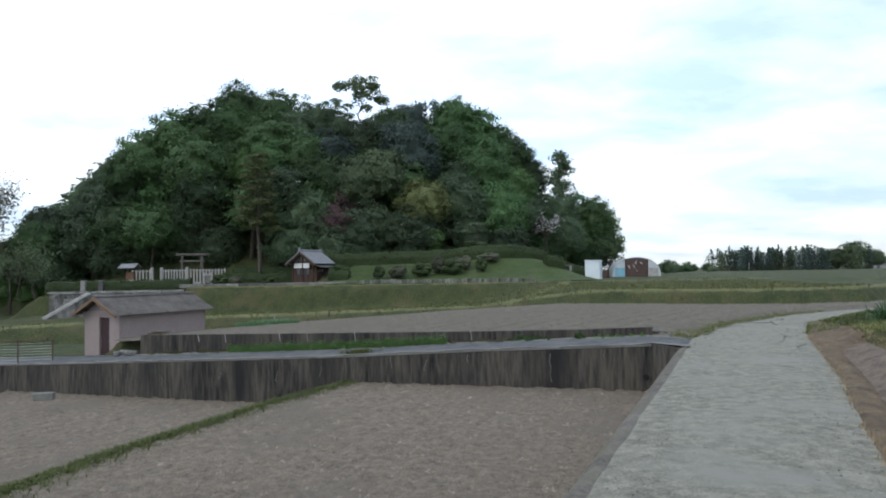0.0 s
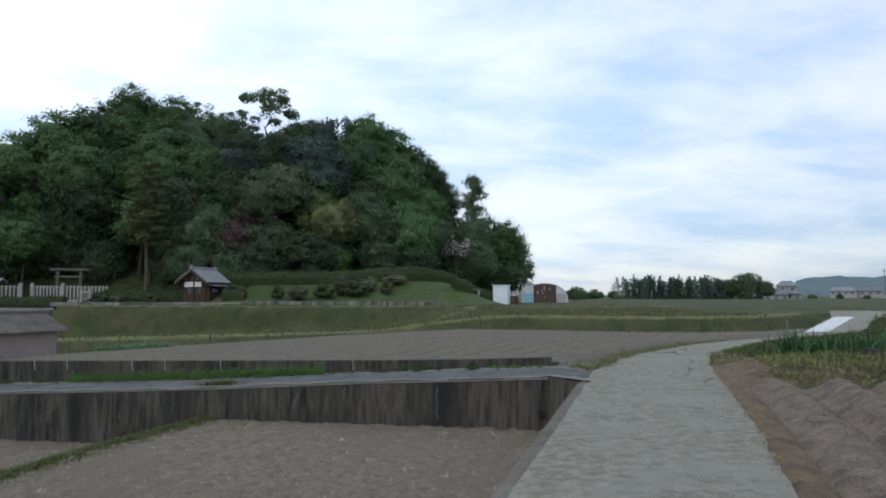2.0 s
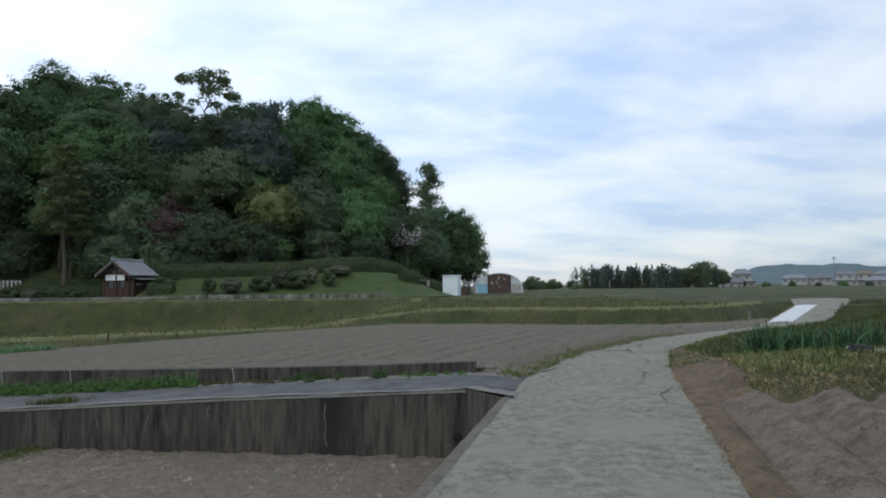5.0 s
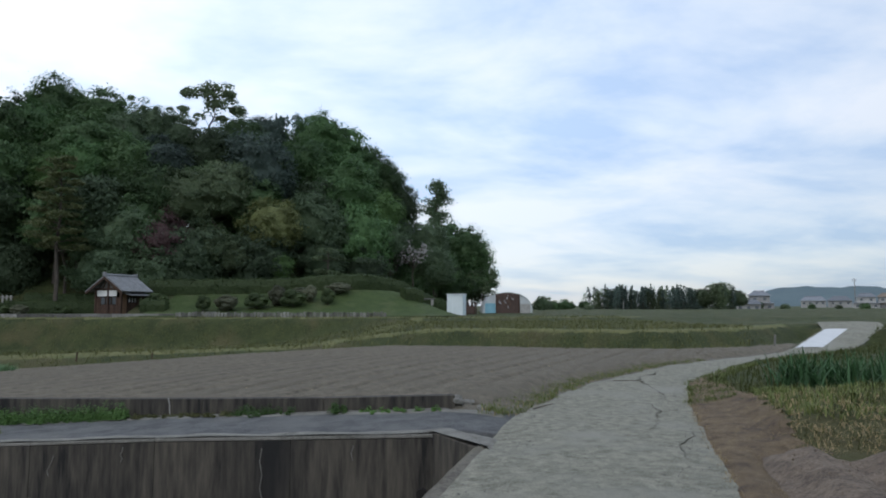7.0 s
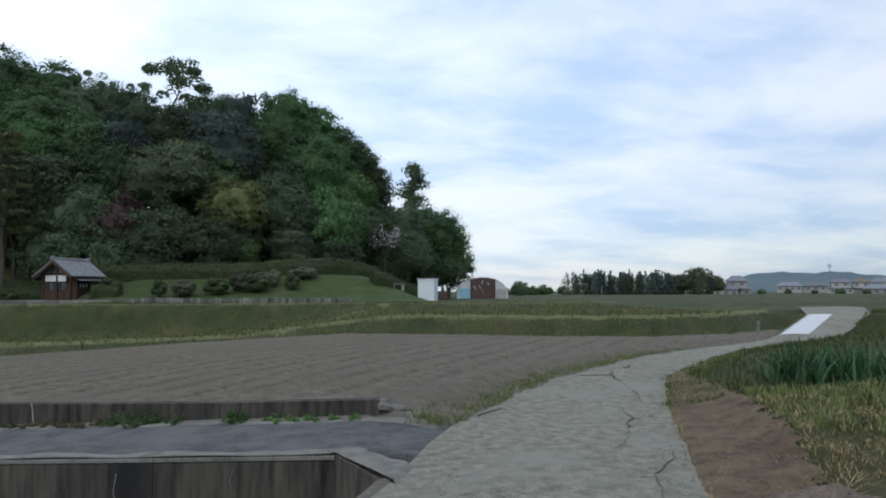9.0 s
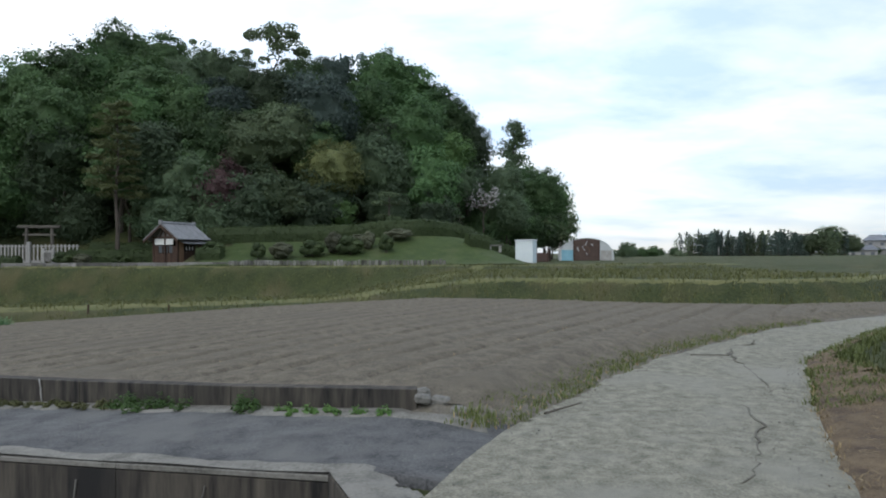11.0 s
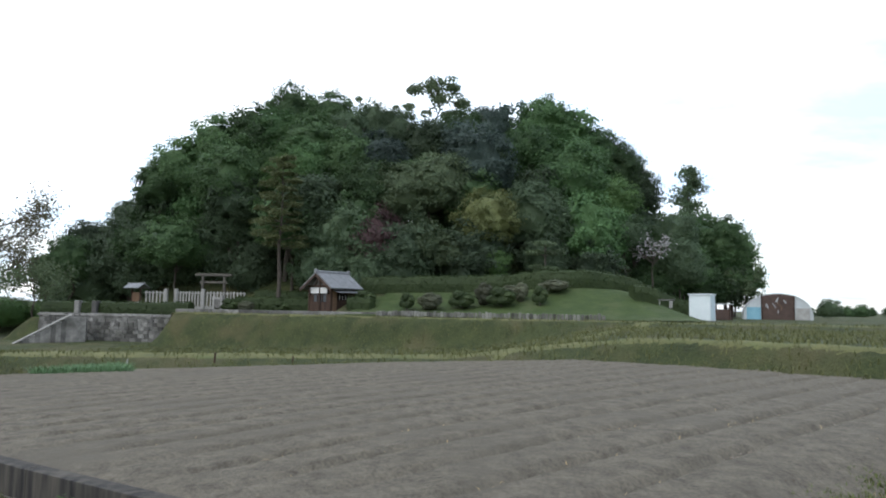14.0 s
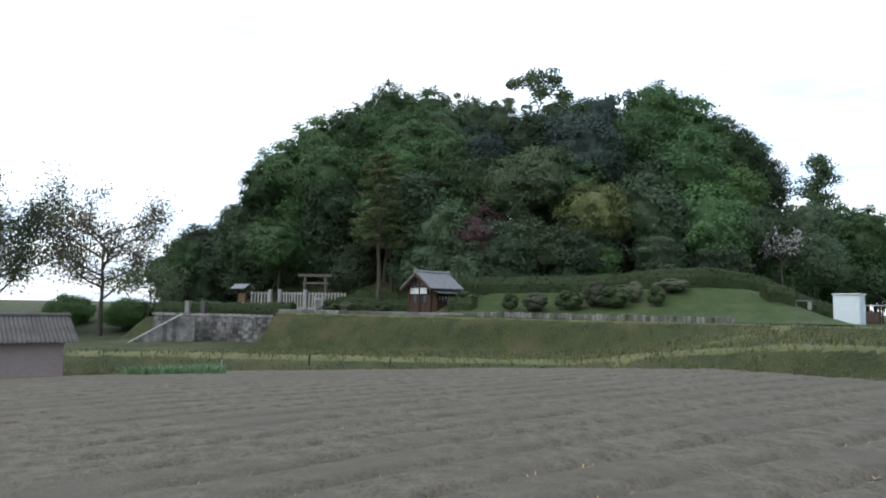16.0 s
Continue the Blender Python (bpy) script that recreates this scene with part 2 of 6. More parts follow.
L_HEDGE = leaf_mat("clipped_hedge_leaves", (0.026, 0.044, 0.018), (0.081, 0.112, 0.042), vary=0.1)
# distance haze is mixed into this blue-grey base colour
M_FAR = mat("wooded_hill_painted_haze", (0.075, 0.11, 0.125), (0.105, 0.145, 0.15), scale=0.02, bump=0.0)


# ---- mesh helpers ----
def mesh_of(name, verts, faces, material, smooth=False):
    me = bpy.data.meshes.new(name)
    me.from_pydata([tuple(v) for v in verts] if not isinstance(verts, np.ndarray) else verts.tolist(), [], faces if not isinstance(faces, np.ndarray) else faces.tolist())
    me.materials.append(material)
    if smooth:
        me.polygons.foreach_set("use_smooth", [True] * len(me.polygons))
    me.update()
    return me


def obj(name, me, parent=None, m=None):
    ob = new(name, me)
    if parent:
        ob.parent = parent
    if m is not None:
        ob.matrix_basis = m
    return ob


def part(name, bm, material, parent=None, label=""):
    me = bpy.data.meshes.new(name)
    bm.to_mesh(me)
    bm.free()
    me.materials.append(material)
    ob = obj(name, me, parent)
    return tagged(ob, label)


def thing(name, m, label, category, group="", kind=""):
    ob = new(name)
    ob.empty_display_size = 0.2
    ob.matrix_basis = m
    return tagged(ob, label, category, group, kind)


def box_bm(bm, x0, x1, y0, y1, z0, z1, bevel=0.0):
    r = bmesh.ops.create_cube(bm, size=1.0, matrix=Matrix.Translation(((x0 + x1) / 2, (y0 + y1) / 2, (z0 + z1) / 2)) @ Matrix.Diagonal((x1 - x0, y1 - y0, z1 - z0, 1)))
    if bevel:
        es = list({e for v in r["verts"] for e in v.link_edges})
        bmesh.ops.bevel(bm, geom=es, offset=bevel, segments=1, affect="EDGES")
    return bm


def box(*a):
    return box_bm(bmesh.new(), *a)


def rod(p, q, r0, r1=None, n=8):
    """A tapered rod from p to q."""
    bm = bmesh.new()
    return rod_bm(bm, p, q, r0, r1, n)


def rod_bm(bm, p, q, r0, r1=None, n=8):
    p, q = Vector(p), Vector(q)
    d = q - p
    m = Matrix.Translation((p + q) / 2) @ d.to_track_quat("Z", "Y").to_matrix().to_4x4()
    bmesh.ops.create_cone(bm, cap_ends=True, segments=n, radius1=r0, radius2=r0 if r1 is None else r1, depth=d.length, matrix=m)
    return bm


def fbm(x, y, sc, seed=0.0, octaves=3):
    """Cheap smooth noise over arrays, about -1 to 1."""
    out, amp, rs = np.zeros_like(x, dtype=float), 1.0, np.random.RandomState(int(seed * 10) + 7)
    for _ in range(octaves):
        part_sum = 0
        for _k in range(5):
            a, ph, f = rs.uniform(0, 6.283), rs.uniform(0, 6.283), rs.uniform(0.7, 1.5) / sc
            part_sum = part_sum + np.sin((x * math.cos(a) + y * math.sin(a)) * f * 6.283 + ph)
        out += amp * part_sum / 5 * 1.4
        amp, sc = amp * 0.5, sc * 0.47
    return out / 1.7


def sm(e0, e1, v):
    t = np.clip((v - e0) / (e1 - e0), 0, 1)
    return t * t * (3 - 2 * t)


# ---- the lie of the land ----
LY = [-12, 0, 4.6, 6.75, 10.2, 15.0, 16.9, 19.4, 21.0, 22.9, 24.6, 26.5, 27.9, 29.7, 34.6, 38.9]
LX = [-6.5, -1.1, 1.0, 1.96, 3.5, 5.6, 6.4, 8.1, 9.3, 11.2, 13.0, 15.9, 18.4, 20.9, 26.3, 29.5]
RY = [-12, 0, 5.2, 7.25, 9.9, 12.2, 14.7, 17.4, 20.7, 24.1, 25.5, 26.8, 28.0, 30.0, 35.0, 38.9]
RX = [-4.4, 0.95, 3.4, 4.46, 5.87, 7.0, 8.2, 9.55, 11.4, 14.8, 16.7, 18.8, 21.0, 24.0, 30.0, 33.2]


def road_l(y):
    return np.interp(y, LY, LX)


def road_r(y):
    return np.interp(y, RY, RX)


def road_z(y):
    return np.interp(y, [-12, 0, 17, 24, 29, 35, 38], [0.1, 0.0, -0.34, -0.36, -0.36, 0.28, 0.47])


def side_s(x, y):
    """Distance beyond the face of the front retaining wall."""
    return (y - (16.6 - 0.4 * (x - 3))) / 1.077


def side_z(x):
    return np.interp(x, [-24, -13.2, -8.6, -3.5, 1.0, 3.7, 5.6, 9.0], [-2.05, -1.47, -1.21, -0.92, -0.58, -0.42, -0.30, -0.03])


def wing_d(x, y):
    """Distance behind the short wing that turns the front wall towards the lane."""
    return (x - 4.96) * 0.941 + (y - 15.82) * 0.338


def near_z(x, y):
    return -1.58 + 0.02 * (x - 1) - 0.72 * sm(0.25, -0.35, aze_d(x, y))


def aze_d(x, y):
    """Distance to the right of the grass baulk between the two near fields."""
    return x - np.interp(y, [2, 9.5, 12, 16, 19, 22], [-9.8, -7.1, -6.4, -4.7, -3.0, -1.3])


def far_z(x, y):
    return -0.2 + np.minimum(x - 6, 0) * (0.02 + 0.03 * np.clip((y - 19) / 15, 0, 1)) - 0.01 * (y - 19) - 0.1 * sm(6.5, 1.5, side_s(x, y)) * sm(5.6, 2.5, x)


def foot_y(x):
    return np.interp(x, [-40, -9, 0, 6, 9, 12.3, 15.9, 20, 24, 60], [29.5, 33.0, 35.0, 34.5, 33.3, 31.2, 29.8, 30.8, 34.0, 60])


def bank_y(x):
    return np.interp(x, [-40, -20, 7, 10, 40], [54, 54, 50.5, 49, 47])


SX0, SX1, SY = -33.0, -21.2, 55.1


def land(x, y, step1=0.3, step2=2.4):
    x, y = np.asarray(x, float), np.asarray(y, float)
    s = side_s(x, y)
    fy, by = foot_y(x), bank_y(x)
    # fields in front
    zr = road_z(y)
    zn = near_z(x, y)
    near = zn + (zr - 0.02 - zn) * sm(-1.15, -0.1, x - road_l(y))
    near = np.where((wing_d(x, y) > 0.25) & (y > 14.5), zr - 0.03, near)
    z = np.where(s < step1, near, side_z(x))
    zf = far_z(x, y)
    lot = (x + 12.7) * 0.879 - (y - 25.8) * 0.477
    zf = np.where(x < -8, zf + (-1.62 - zf) * sm(0.1, -0.4, lot), zf)
    z = np.where(s > step2, zf, z)
    z = np.where((s > step1) & (x > road_l(y) - 1.2), z + (zr - z) * sm(-1.2, 0.0, x - road_l(y)), z)
    # ledge, hollow and bank behind the far field
    zl = np.interp(x, [-40, -12, 0, 2, 5, 8, 10, 30], [-1.4, -0.6, -0.5, -0.42, 0.0, 0.38, 0.42, 0.45])
    zh = np.interp(x, [-20, 0, 2, 5, 8, 30], [-1.7, -1.0, -0.75, -0.1, 0.38, 0.42])
    zt = np.interp(x, [-24, 0, 7, 30], [0.6, 0.6, 0.62, 0.66])
    back = zl + (far_z(x, fy) - zl) * sm(1.3, 0.0, y - fy)
    back = back + (zh - back) * sm(2.6, 4.2, y - fy)
    back = back + (zt - back) * sm(-2.0, -0.1, y - by)
    lawn = 1.75 * sm(0, 9, y - by - 2.0) * sm(-11.6, -10.6, x) * sm(14, 8, x) + 0.5 * np.exp(-((x - 4.5) / 4.0) ** 2 - ((y - 59.5) / 3.2) ** 2)
    back = back + lawn
    # terrace behind the stone wall
    terr = np.where(y > SY, 0.12, -2.0 + 0.02 * (y - 30))
    left = terr * sm(-37.5, -33.5, x) + (-2.1 + 1.9 * sm(66, 78, y)) * (1 - sm(-37.5, -33.5, x))
    left = np.where((y > SY + 4) & (x > -38), np.maximum(left, 0.3 - 2.4 * sm(-33.5, -38, x)), left)
    back = np.where(x < SX1, np.where(y > fy + 3.2, left, back), back)
    z = np.where((s > step2) & (y > fy) & (x < road_l(y)), back, z)
    # wooded mound
    r2 = ((x + 21) / 40) ** 2 + ((y - 89) / 25) ** 2
    z = z + np.where(y > 55, 9.0 * np.clip(1 - r2, 0, 1) ** 0.8, 0)
    # right of the road
    dr = x - road_r(y)
    right = -0.36 + 1.15 * sm(4.0, 14, dr + 0.2 * (y - 14)) + 0.12 * sm(13.2, 14.6, y)
    right = right + 0.26 * sm(13.5, 14.6, y) * sm(18.0, 16.8, y) * sm(0.6, 1.4, dr) * (0.75 + 0.6 * fbm(x, y, 1.3, 33))
    right = np.where(y > 30, np.maximum(right, 0.45), right)
    right = zr + (right - zr) * sm(0.1, 1.0, dr)
    z = np.where(x > road_l(y), np.where(dr > 0, right, zr - 0.03), z)
    z = np.where(y > 39, np.where(x > 20, 0.45 + 0.2 * sm(44, 48, y), z), z)
    return z


def lot_d(x, y):
    """Distance to the right of the farm shed's long side."""
    return (x + 12.7) * 0.879 - (y - 25.8) * 0.477


def steps_of(*spans):
    out = []
    for a, b, st in spans:
        out += list(np.arange(a, b - 1e-6, st))
    return np.array(out + [spans[-1][1]])


def grid_mesh(name, xs, ys, zfun, material, keep=None):
    X, Y = np.meshgrid(xs, ys)
    Z = zfun(X, Y)
    nx, ny = len(xs), len(ys)
    V = np.stack([X.ravel(), Y.ravel(), Z.ravel()], 1)
    idx = np.arange(nx * ny).reshape(ny, nx)
    Fq = np.stack([idx[:-1, :-1].ravel(), idx[:-1, 1:].ravel(), idx[1:, 1:].ravel(), idx[1:, :-1].ravel()], 1)
    if keep is not None:
        cx, cy = V[Fq][:, :, 0].mean(1), V[Fq][:, :, 1].mean(1)
        Fq = Fq[keep(cx, cy)]
        used = np.unique(Fq)
        remap = np.zeros(len(V), int)
        remap[used] = np.arange(len(used))
        V, Fq = V[used], remap[Fq]
    return mesh_of(name, V, Fq, material, True)


gx = steps_of((-2500, -300, 440), (-300, -80, 20), (-80, -16, 1.0), (-16, 26, 0.22), (26, 80, 1.2), (80, 300, 20), (300, 2500, 440))
gy = steps_of((-600, -60, 90), (-60, -8, 4), (-8, 40, 0.22), (40, 58, 0.35), (58, 120, 1.5), (120, 300, 15), (300, 3000, 300))
ground = obj("ground", grid_mesh("ground", gx, gy, lambda x, y: land(x, y) - 0.035 + 0.03 * fbm(x, y, 1.3, 1), M_GRASS))
tagged(ground, "rough meadow grass on terraced farmland banks", "ground", kind="structure")


def clods(x, y, size, seed):
    return size * (0.5 * fbm(x, y, 0.55, seed) + 0.5 * np.abs(fbm(x, y, 0.21, seed + 1)))


nf = grid_mesh("near_field", np.arange(-16, 6, 0.075), np.arange(-2, 26, 0.085),
               lambda x, y: land(x, y) + 0.06 + clods(x, y, 0.085, 3), M_SOIL_NEAR,
               lambda x, y: (side_s(x, y) < -0.02) & (x < road_l(y) - 0.55) & (np.abs(aze_d(x, y) - 0.1) > 0.45))
tagged(obj("near_field", nf), "grey-brown tilled soil with dry stubble and clods", "field", kind="structure")

FURROW = radians(34)


def far_inside(x, y):
    """Distance inside the far field's ragged edge."""
    a = foot_y(x) - 0.1 + 0.12 * fbm(x, y, 1.5, 9) - y
    b = (road_l(y) - 0.5 + 0.16 * fbm(x, y, 1.1, 8) - x) * 0.75
    c = (lot_d(x, y) - 0.15)
    return np.minimum(np.minimum(np.minimum(a, b), np.where(x < -6, c, 9)), (side_s(x, y) - np.where(x > 5.45, 2.35, 2.12)) * 0.8)


def far_relief(x, y):
    u = x * math.cos(FURROW) - y * math.sin(FURROW)
    rows = -0.115 * np.maximum(0, np.cos(u * 6.283 / 0.78 + 0.5 * fbm(x, y, 5, 2))) ** 5 * (0.85 + 0.45 * fbm(x, y, 2.5, 4))
    return land(x, y, 0.3, 1.6) + 0.05 * np.clip(far_inside(x, y) / 0.25, -1.6, 1) + 0.022 * np.abs(fbm(x, y, 0.3, 5)) + 0.06 + rows * np.clip(far_inside(x, y), 0, 1)


ff = grid_mesh("far_field", np.arange(-20, 22, 0.11), np.arange(17, 37, 0.11), far_relief, M_SOIL,
               lambda x, y: (side_s(x, y) > 1.98) & (far_inside(x, y) > -0.3) & (x > -12.5))
tagged(obj("far_field", ff), "grey-brown tilled soil with faint tractor furrows", "field", kind="structure")


def ridge_relief(x, y):
    dr = x - road_r(y)
    w = (0.5 + 0.5 * np.cos((dr - 1.0 + 0.06 * fbm(x, y, 2.5, 21)) * 6.283 / 1.2)) ** 0.8 * sm(0.3, 0.6, dr)
    return land(x, y) + -0.02 + 0.29 * w * sm(13.9, 13.2, y) + clods(x, y, 0.06, 6)


rf = grid_mesh("ridged_field", np.arange(-2, 18, 0.08), np.arange(-2, 13.8, 0.1), ridge_relief, M_SOIL_RED,
               lambda x, y: (x > road_r(y) + 0.3) & (x < road_r(y) + 8.5) & (y < 13.5 + 0.3 * fbm(x, y, 2.0, 4)))
tagged(obj("ridged_field", rf), "brown soil hoed into long planting ridges", "field", kind="structure")


def strip(name, ys, left, right, zf, material, n=10, crown=0.03):
    V, Fq = [], []
    for i, y in enumerate(ys):
        for j in range(n + 1):
            k = j / n
            x = left(y) * (1 - k) + right(y) * k
            V.append((x, y, zf(y) + crown * (1 - (2 * k - 1) ** 2) + 0.008 * math.sin(3.1 * x + 1.7 * y)))
    for i in range(len(ys) - 1):
        for j in range(n):
            a = i * (n + 1) + j
            Fq.append((a, a + 1, a + n + 2, a + n + 1))
    return mesh_of(name, V, Fq, material, True)


def rough(y, k):
    return float(0.03 * fbm(np.array([y]), np.array([3.0 * k]), 1.9, k)[0] + 0.012 * fbm(np.array([y]), np.array([k]), 0.5, k + 5)[0])


road = obj("road", strip("road", np.arange(-10, 38.9, 0.2), lambda y: float(road_l(y)) - 0.05 + rough(y, 1), lambda y: float(road_r(y)) + 0.05 + rough(y, 2), lambda y: float(road_z(y)) + 0.02, M_ROAD))
tagged(road, "worn pale grey concrete farm lane with cracks", "road", kind="structure")
newc = obj("road_patch", strip("road_patch", np.arange(29.8, 34.7, 0.2), lambda y: float(road_l(y)) + 0.1, lambda y: float(road_l(y)) + 1.35, lambda y: float(road_z(y)) + 0.045, M_NEWCON, 4))
tagged(newc, "fresh white concrete strip along the lane", "road", kind="structure")

# side lane between the two walls: point at distance s beyond the wall face, at abscissa x
def side_pt(x, s, z):
    return (x + 0.0, 16.6 - 0.4 * (x - 3) + 1.077 * s, z)


def side_strip(name, xs, s0, s1, zoff, material, n=8):
    V, Fq = [], []
    for x in xs:
        for j in range(n + 1):
            s = s0 + (s1 - s0) * min(max(j - 1, 0), n - 2) / (n - 2)
            p = side_pt(x, s, 0)
            zz = float(land(p[0], p[1], -9, 9)) if x > 4.2 else side_z(x)
            V.append((p[0], p[1], (max(zz, side_z(x)) if x < 5.6 else zz) + (zoff if x < 5.5 else 0.0) + 0.006 * math.sin(4 * x + 3 * s) - (0.6 if j in (0, n) else 0)))
    for i in range(len(xs) - 1):
        for j in range(n):
            a = i * (n + 1) + j
            Fq.append((a, a + n + 1, a + n + 2, a + 1))
    return mesh_of(name, V, Fq, material, True)


lane = obj("side_lane", side_strip("side_lane", np.arange(-24, 6.9, 0.2), 0.1, 1.89, 0.02, M_TAR, 12))
tagged(lane, "patched grey asphalt side lane", "road", kind="structure")

def dust_strip(name, x0, x1, s_in, s_out, zoff, label, seed):
    """Dust with a ragged inner edge along one side of the side lane."""
    xs = np.arange(x0, x1, 0.08)
    edge = s_in + (s_out - s_in) * 0.45 * fbm(xs, xs * 0.3, 1.1, seed)
    V, Fq = [], []
    for x, e in zip(xs, edge):
        for j in range(5):
            s = e + (s_out - e) * j / 4
            p = side_pt(x, s, 0)
            zz = float(land(p[0], p[1], -9, 9)) if x > 4.2 else side_z(x)
            zz = (max(zz, side_z(x)) if x < 5.6 else zz) + (0.02 if x < 5.5 else 0.0)
            V.append((p[0], p[1], zz + zoff - (0.03 if j == 0 else 0) + 0.006 * math.sin(4 * x + 3 * s)))
    for i in range(len(xs) - 1):
        for j in range(4):
            a = i * 5 + j
            Fq.append((a, a + 5, a + 6, a + 1) if s_out > s_in else (a, a + 1, a + 6, a + 5))
    return tagged(obj(name, mesh_of(name, V, Fq, M_DUST, True)), label, "dust", kind="structure")


dust_strip("dust_strip", -12, 6.3, 1.55, 1.9, 0.014, "pale grit washed against the low wall", 41)
dust_strip("dust_strip", -12, 5.05, 0.24, 0.0, 0.014, "pale grit along the coping of the wall", 42)


def apron_in(x, y):
    """Distance inside the broken edge of the concrete at the corner of the two lanes."""
    return np.interp(y, [14.3, 15.06, 15.41, 15.55, 15.94, 16.05], [5.5, 5.66, 5.47, 5.33, 5.25, 4.8]) + 0.07 * fbm(x, y, 0.5, 44) - x


def apron_z(u, w):
    x, y = 4.96 + 0.338 * u + 0.941 * w, 15.82 - 0.941 * u + 0.338 * w
    return land(x, y, -9, 9) + 0.03 + 0.02 * np.clip(apron_in(x, y) / 0.06, -1.6, 1) + 0.006 * fbm(x, y, 0.4, 45)


apron = grid_mesh("lane_apron", np.arange(-0.2, 1.5, 0.035), np.arange(-0.01, 0.9, 0.035), apron_z, M_DUST,
                  lambda u, w: apron_in(4.96 + 0.338 * u + 0.941 * w, 15.82 - 0.941 * u + 0.338 * w) > -0.12)
apron.transform(pose(4.96, 15.82, 0, 0, 0, -70.24))
tagged(obj("lane_apron", apron), "broken pale concrete at the corner of the lanes", "concrete", kind="structure")

# front retaining wall, cast in bays
front = thing("retaining_wall_front", pose(0, 0, 0), "dark-streaked concrete retaining wall with pale coping", "wall", kind="structure")
far_w = thing("retaining_wall_far", pose(0, 0, 0), "low dark concrete wall with weeds at its foot", "wall", kind="structure")


def wall_bay(name, x0, x1, s0, s1, zb0, zb1, ztop0, ztop1, material, parent, bev=0.006):
    pts = [(x0, s0), (x1, s0), (x1, s1), (x0, s1)]
    bm = bmesh.new()
    lo = [bm.verts.new(side_pt(x, s, zb0 if x == x0 else zb1)) for x, s in pts]
    hi = [bm.verts.new(side_pt(x, s, ztop0 if x == x0 else ztop1)) for x, s in pts]
    bm.faces.new(lo[::-1])
    bm.faces.new(hi)
    for k in range(4):
        bm.faces.new((lo[k], lo[(k + 1) % 4], hi[(k + 1) % 4], hi[k]))
    bmesh.ops.bevel(bm, geom=list(bm.edges), offset=bev, segments=1, affect="EDGES")
    return part(name, bm, material, parent)


x = 5.06
while x > -24:
    x2 = x - 1.98
    wall_bay("wall_panel", x2, x - 0.002, 0.0, 0.16, side_z(x2) - 1.5, side_z(x) - 1.5, side_z(x2) - 0.04, side_z(x) - 0.04, M_WALL, front)
    wall_bay("coping", x2, x - 0.002, -0.006, 0.2, side_z(x2) - 0.03, side_z(x) - 0.03, side_z(x2) + 0.016, side_z(x) + 0.016, M_COPING, front)
    x -= 1.98


wing = box(0, 1.3, 0, 0.24, -1.7, 0.0, 0.012)
wing.transform(pose(4.95, 15.81, -0.30, 0, 0, -70.24))
part("wall_panel", wing, M_WALL, front)
rr = np.random.RandomState(5)
for x0, s0_, zt_, ln in [(2.68, -0.02, -0.62, 0.72), (-1.51, -0.02, -0.85, 0.3), (-0.48, -0.02, -0.88, 0.3), (0.62, -0.02, -0.7, 0.22), (3.93, -0.02, -0.52, 0.2), (-3.6, -0.02, -1.2, 0.3), (-5.0, -0.02, -1.4, 0.3), (-7.0, -0.02, -1.5, 0.25), (-9.2, -0.02, -1.75, 0.25)]:
    p0 = Vector(side_pt(x0, s0_, zt_))
    bm = bmesh.new()
    for _ in range(4):
        p1 = p0 + Vector((rr.uniform(-0.05, 0.05), 0.0, -ln / 4))
        p1.y = side_pt(p1.x, s0_, 0)[1]
        rod_bm(bm, p0, p1, 0.008, 0.006, 5)
        p0 = p1
    part("dry_root", bm, M_COPING, front, "pale dry root clinging to the wall")
dp = Vector(side_pt(4.84, 0.02, -1.1))
part("drain_pipe", rod(dp, dp + Vector((-0.03, -0.075, 0)), 0.075, 0.075, 12), M_DARK, front, "dark round drain outlet")


def far_top(x):
    return float(np.interp(x, [-12, -9.9, -1.5, 0.7, 2.5, 4.3, 5.6], [-0.66, -0.6, -0.35, -0.28, -0.23, -0.14, -0.07]))


x = 5.6
while x > -11.0:
    x2 = x - 2.1
    wall_bay("wall_panel", x2, x - 0.004, 1.9, 2.06, side_z(x2) - 0.4, side_z(x) - 0.4, far_top(x2), far_top(x), M_WALL, far_w)
    x -= 2.1



rr = np.random.RandomState(8)
for x0 in (-8.7, -7.6, -5.5, -4.5, -2.85, 0.78):
    p0 = Vector(side_pt(x0, 1.875, far_top(x0) + 0.01))
    bm = bmesh.new()
    for k in range(5):
        p1 = p0 + Vector((rr.uniform(-0.005, 0.02), rr.uniform(-0.006, 0.0), -rr.uniform(0.045, 0.065)))
        rod_bm(bm, p0, p1, 0.011, 0.009, 6)
        p0 = p1
    part("dry_root", bm, M_PALESTONE, far_w, "pale dry root hanging down the wall")
for k in range(9):
    x0 = 5.58 + rr.uniform(0, 0.45)
    p = side_pt(x0, rr.uniform(1.86, 2.2), -0.14 - 0.3 * (x0 - 5.58))
    st = part("stone", box(-0.09, 0.09, -0.07, 0.07, -0.05, 0.05, 0.025), M_COPING)
    st.matrix_basis = pose(*p, rr.uniform(-12, 12), rr.uniform(-12, 12), rr.uniform(0, 180)) @ Matrix.Scale(rr.uniform(0.6, 1.3), 4)
    tagged(st, "broken concrete lump at the wall's end", "stone", "broken concrete lumps")


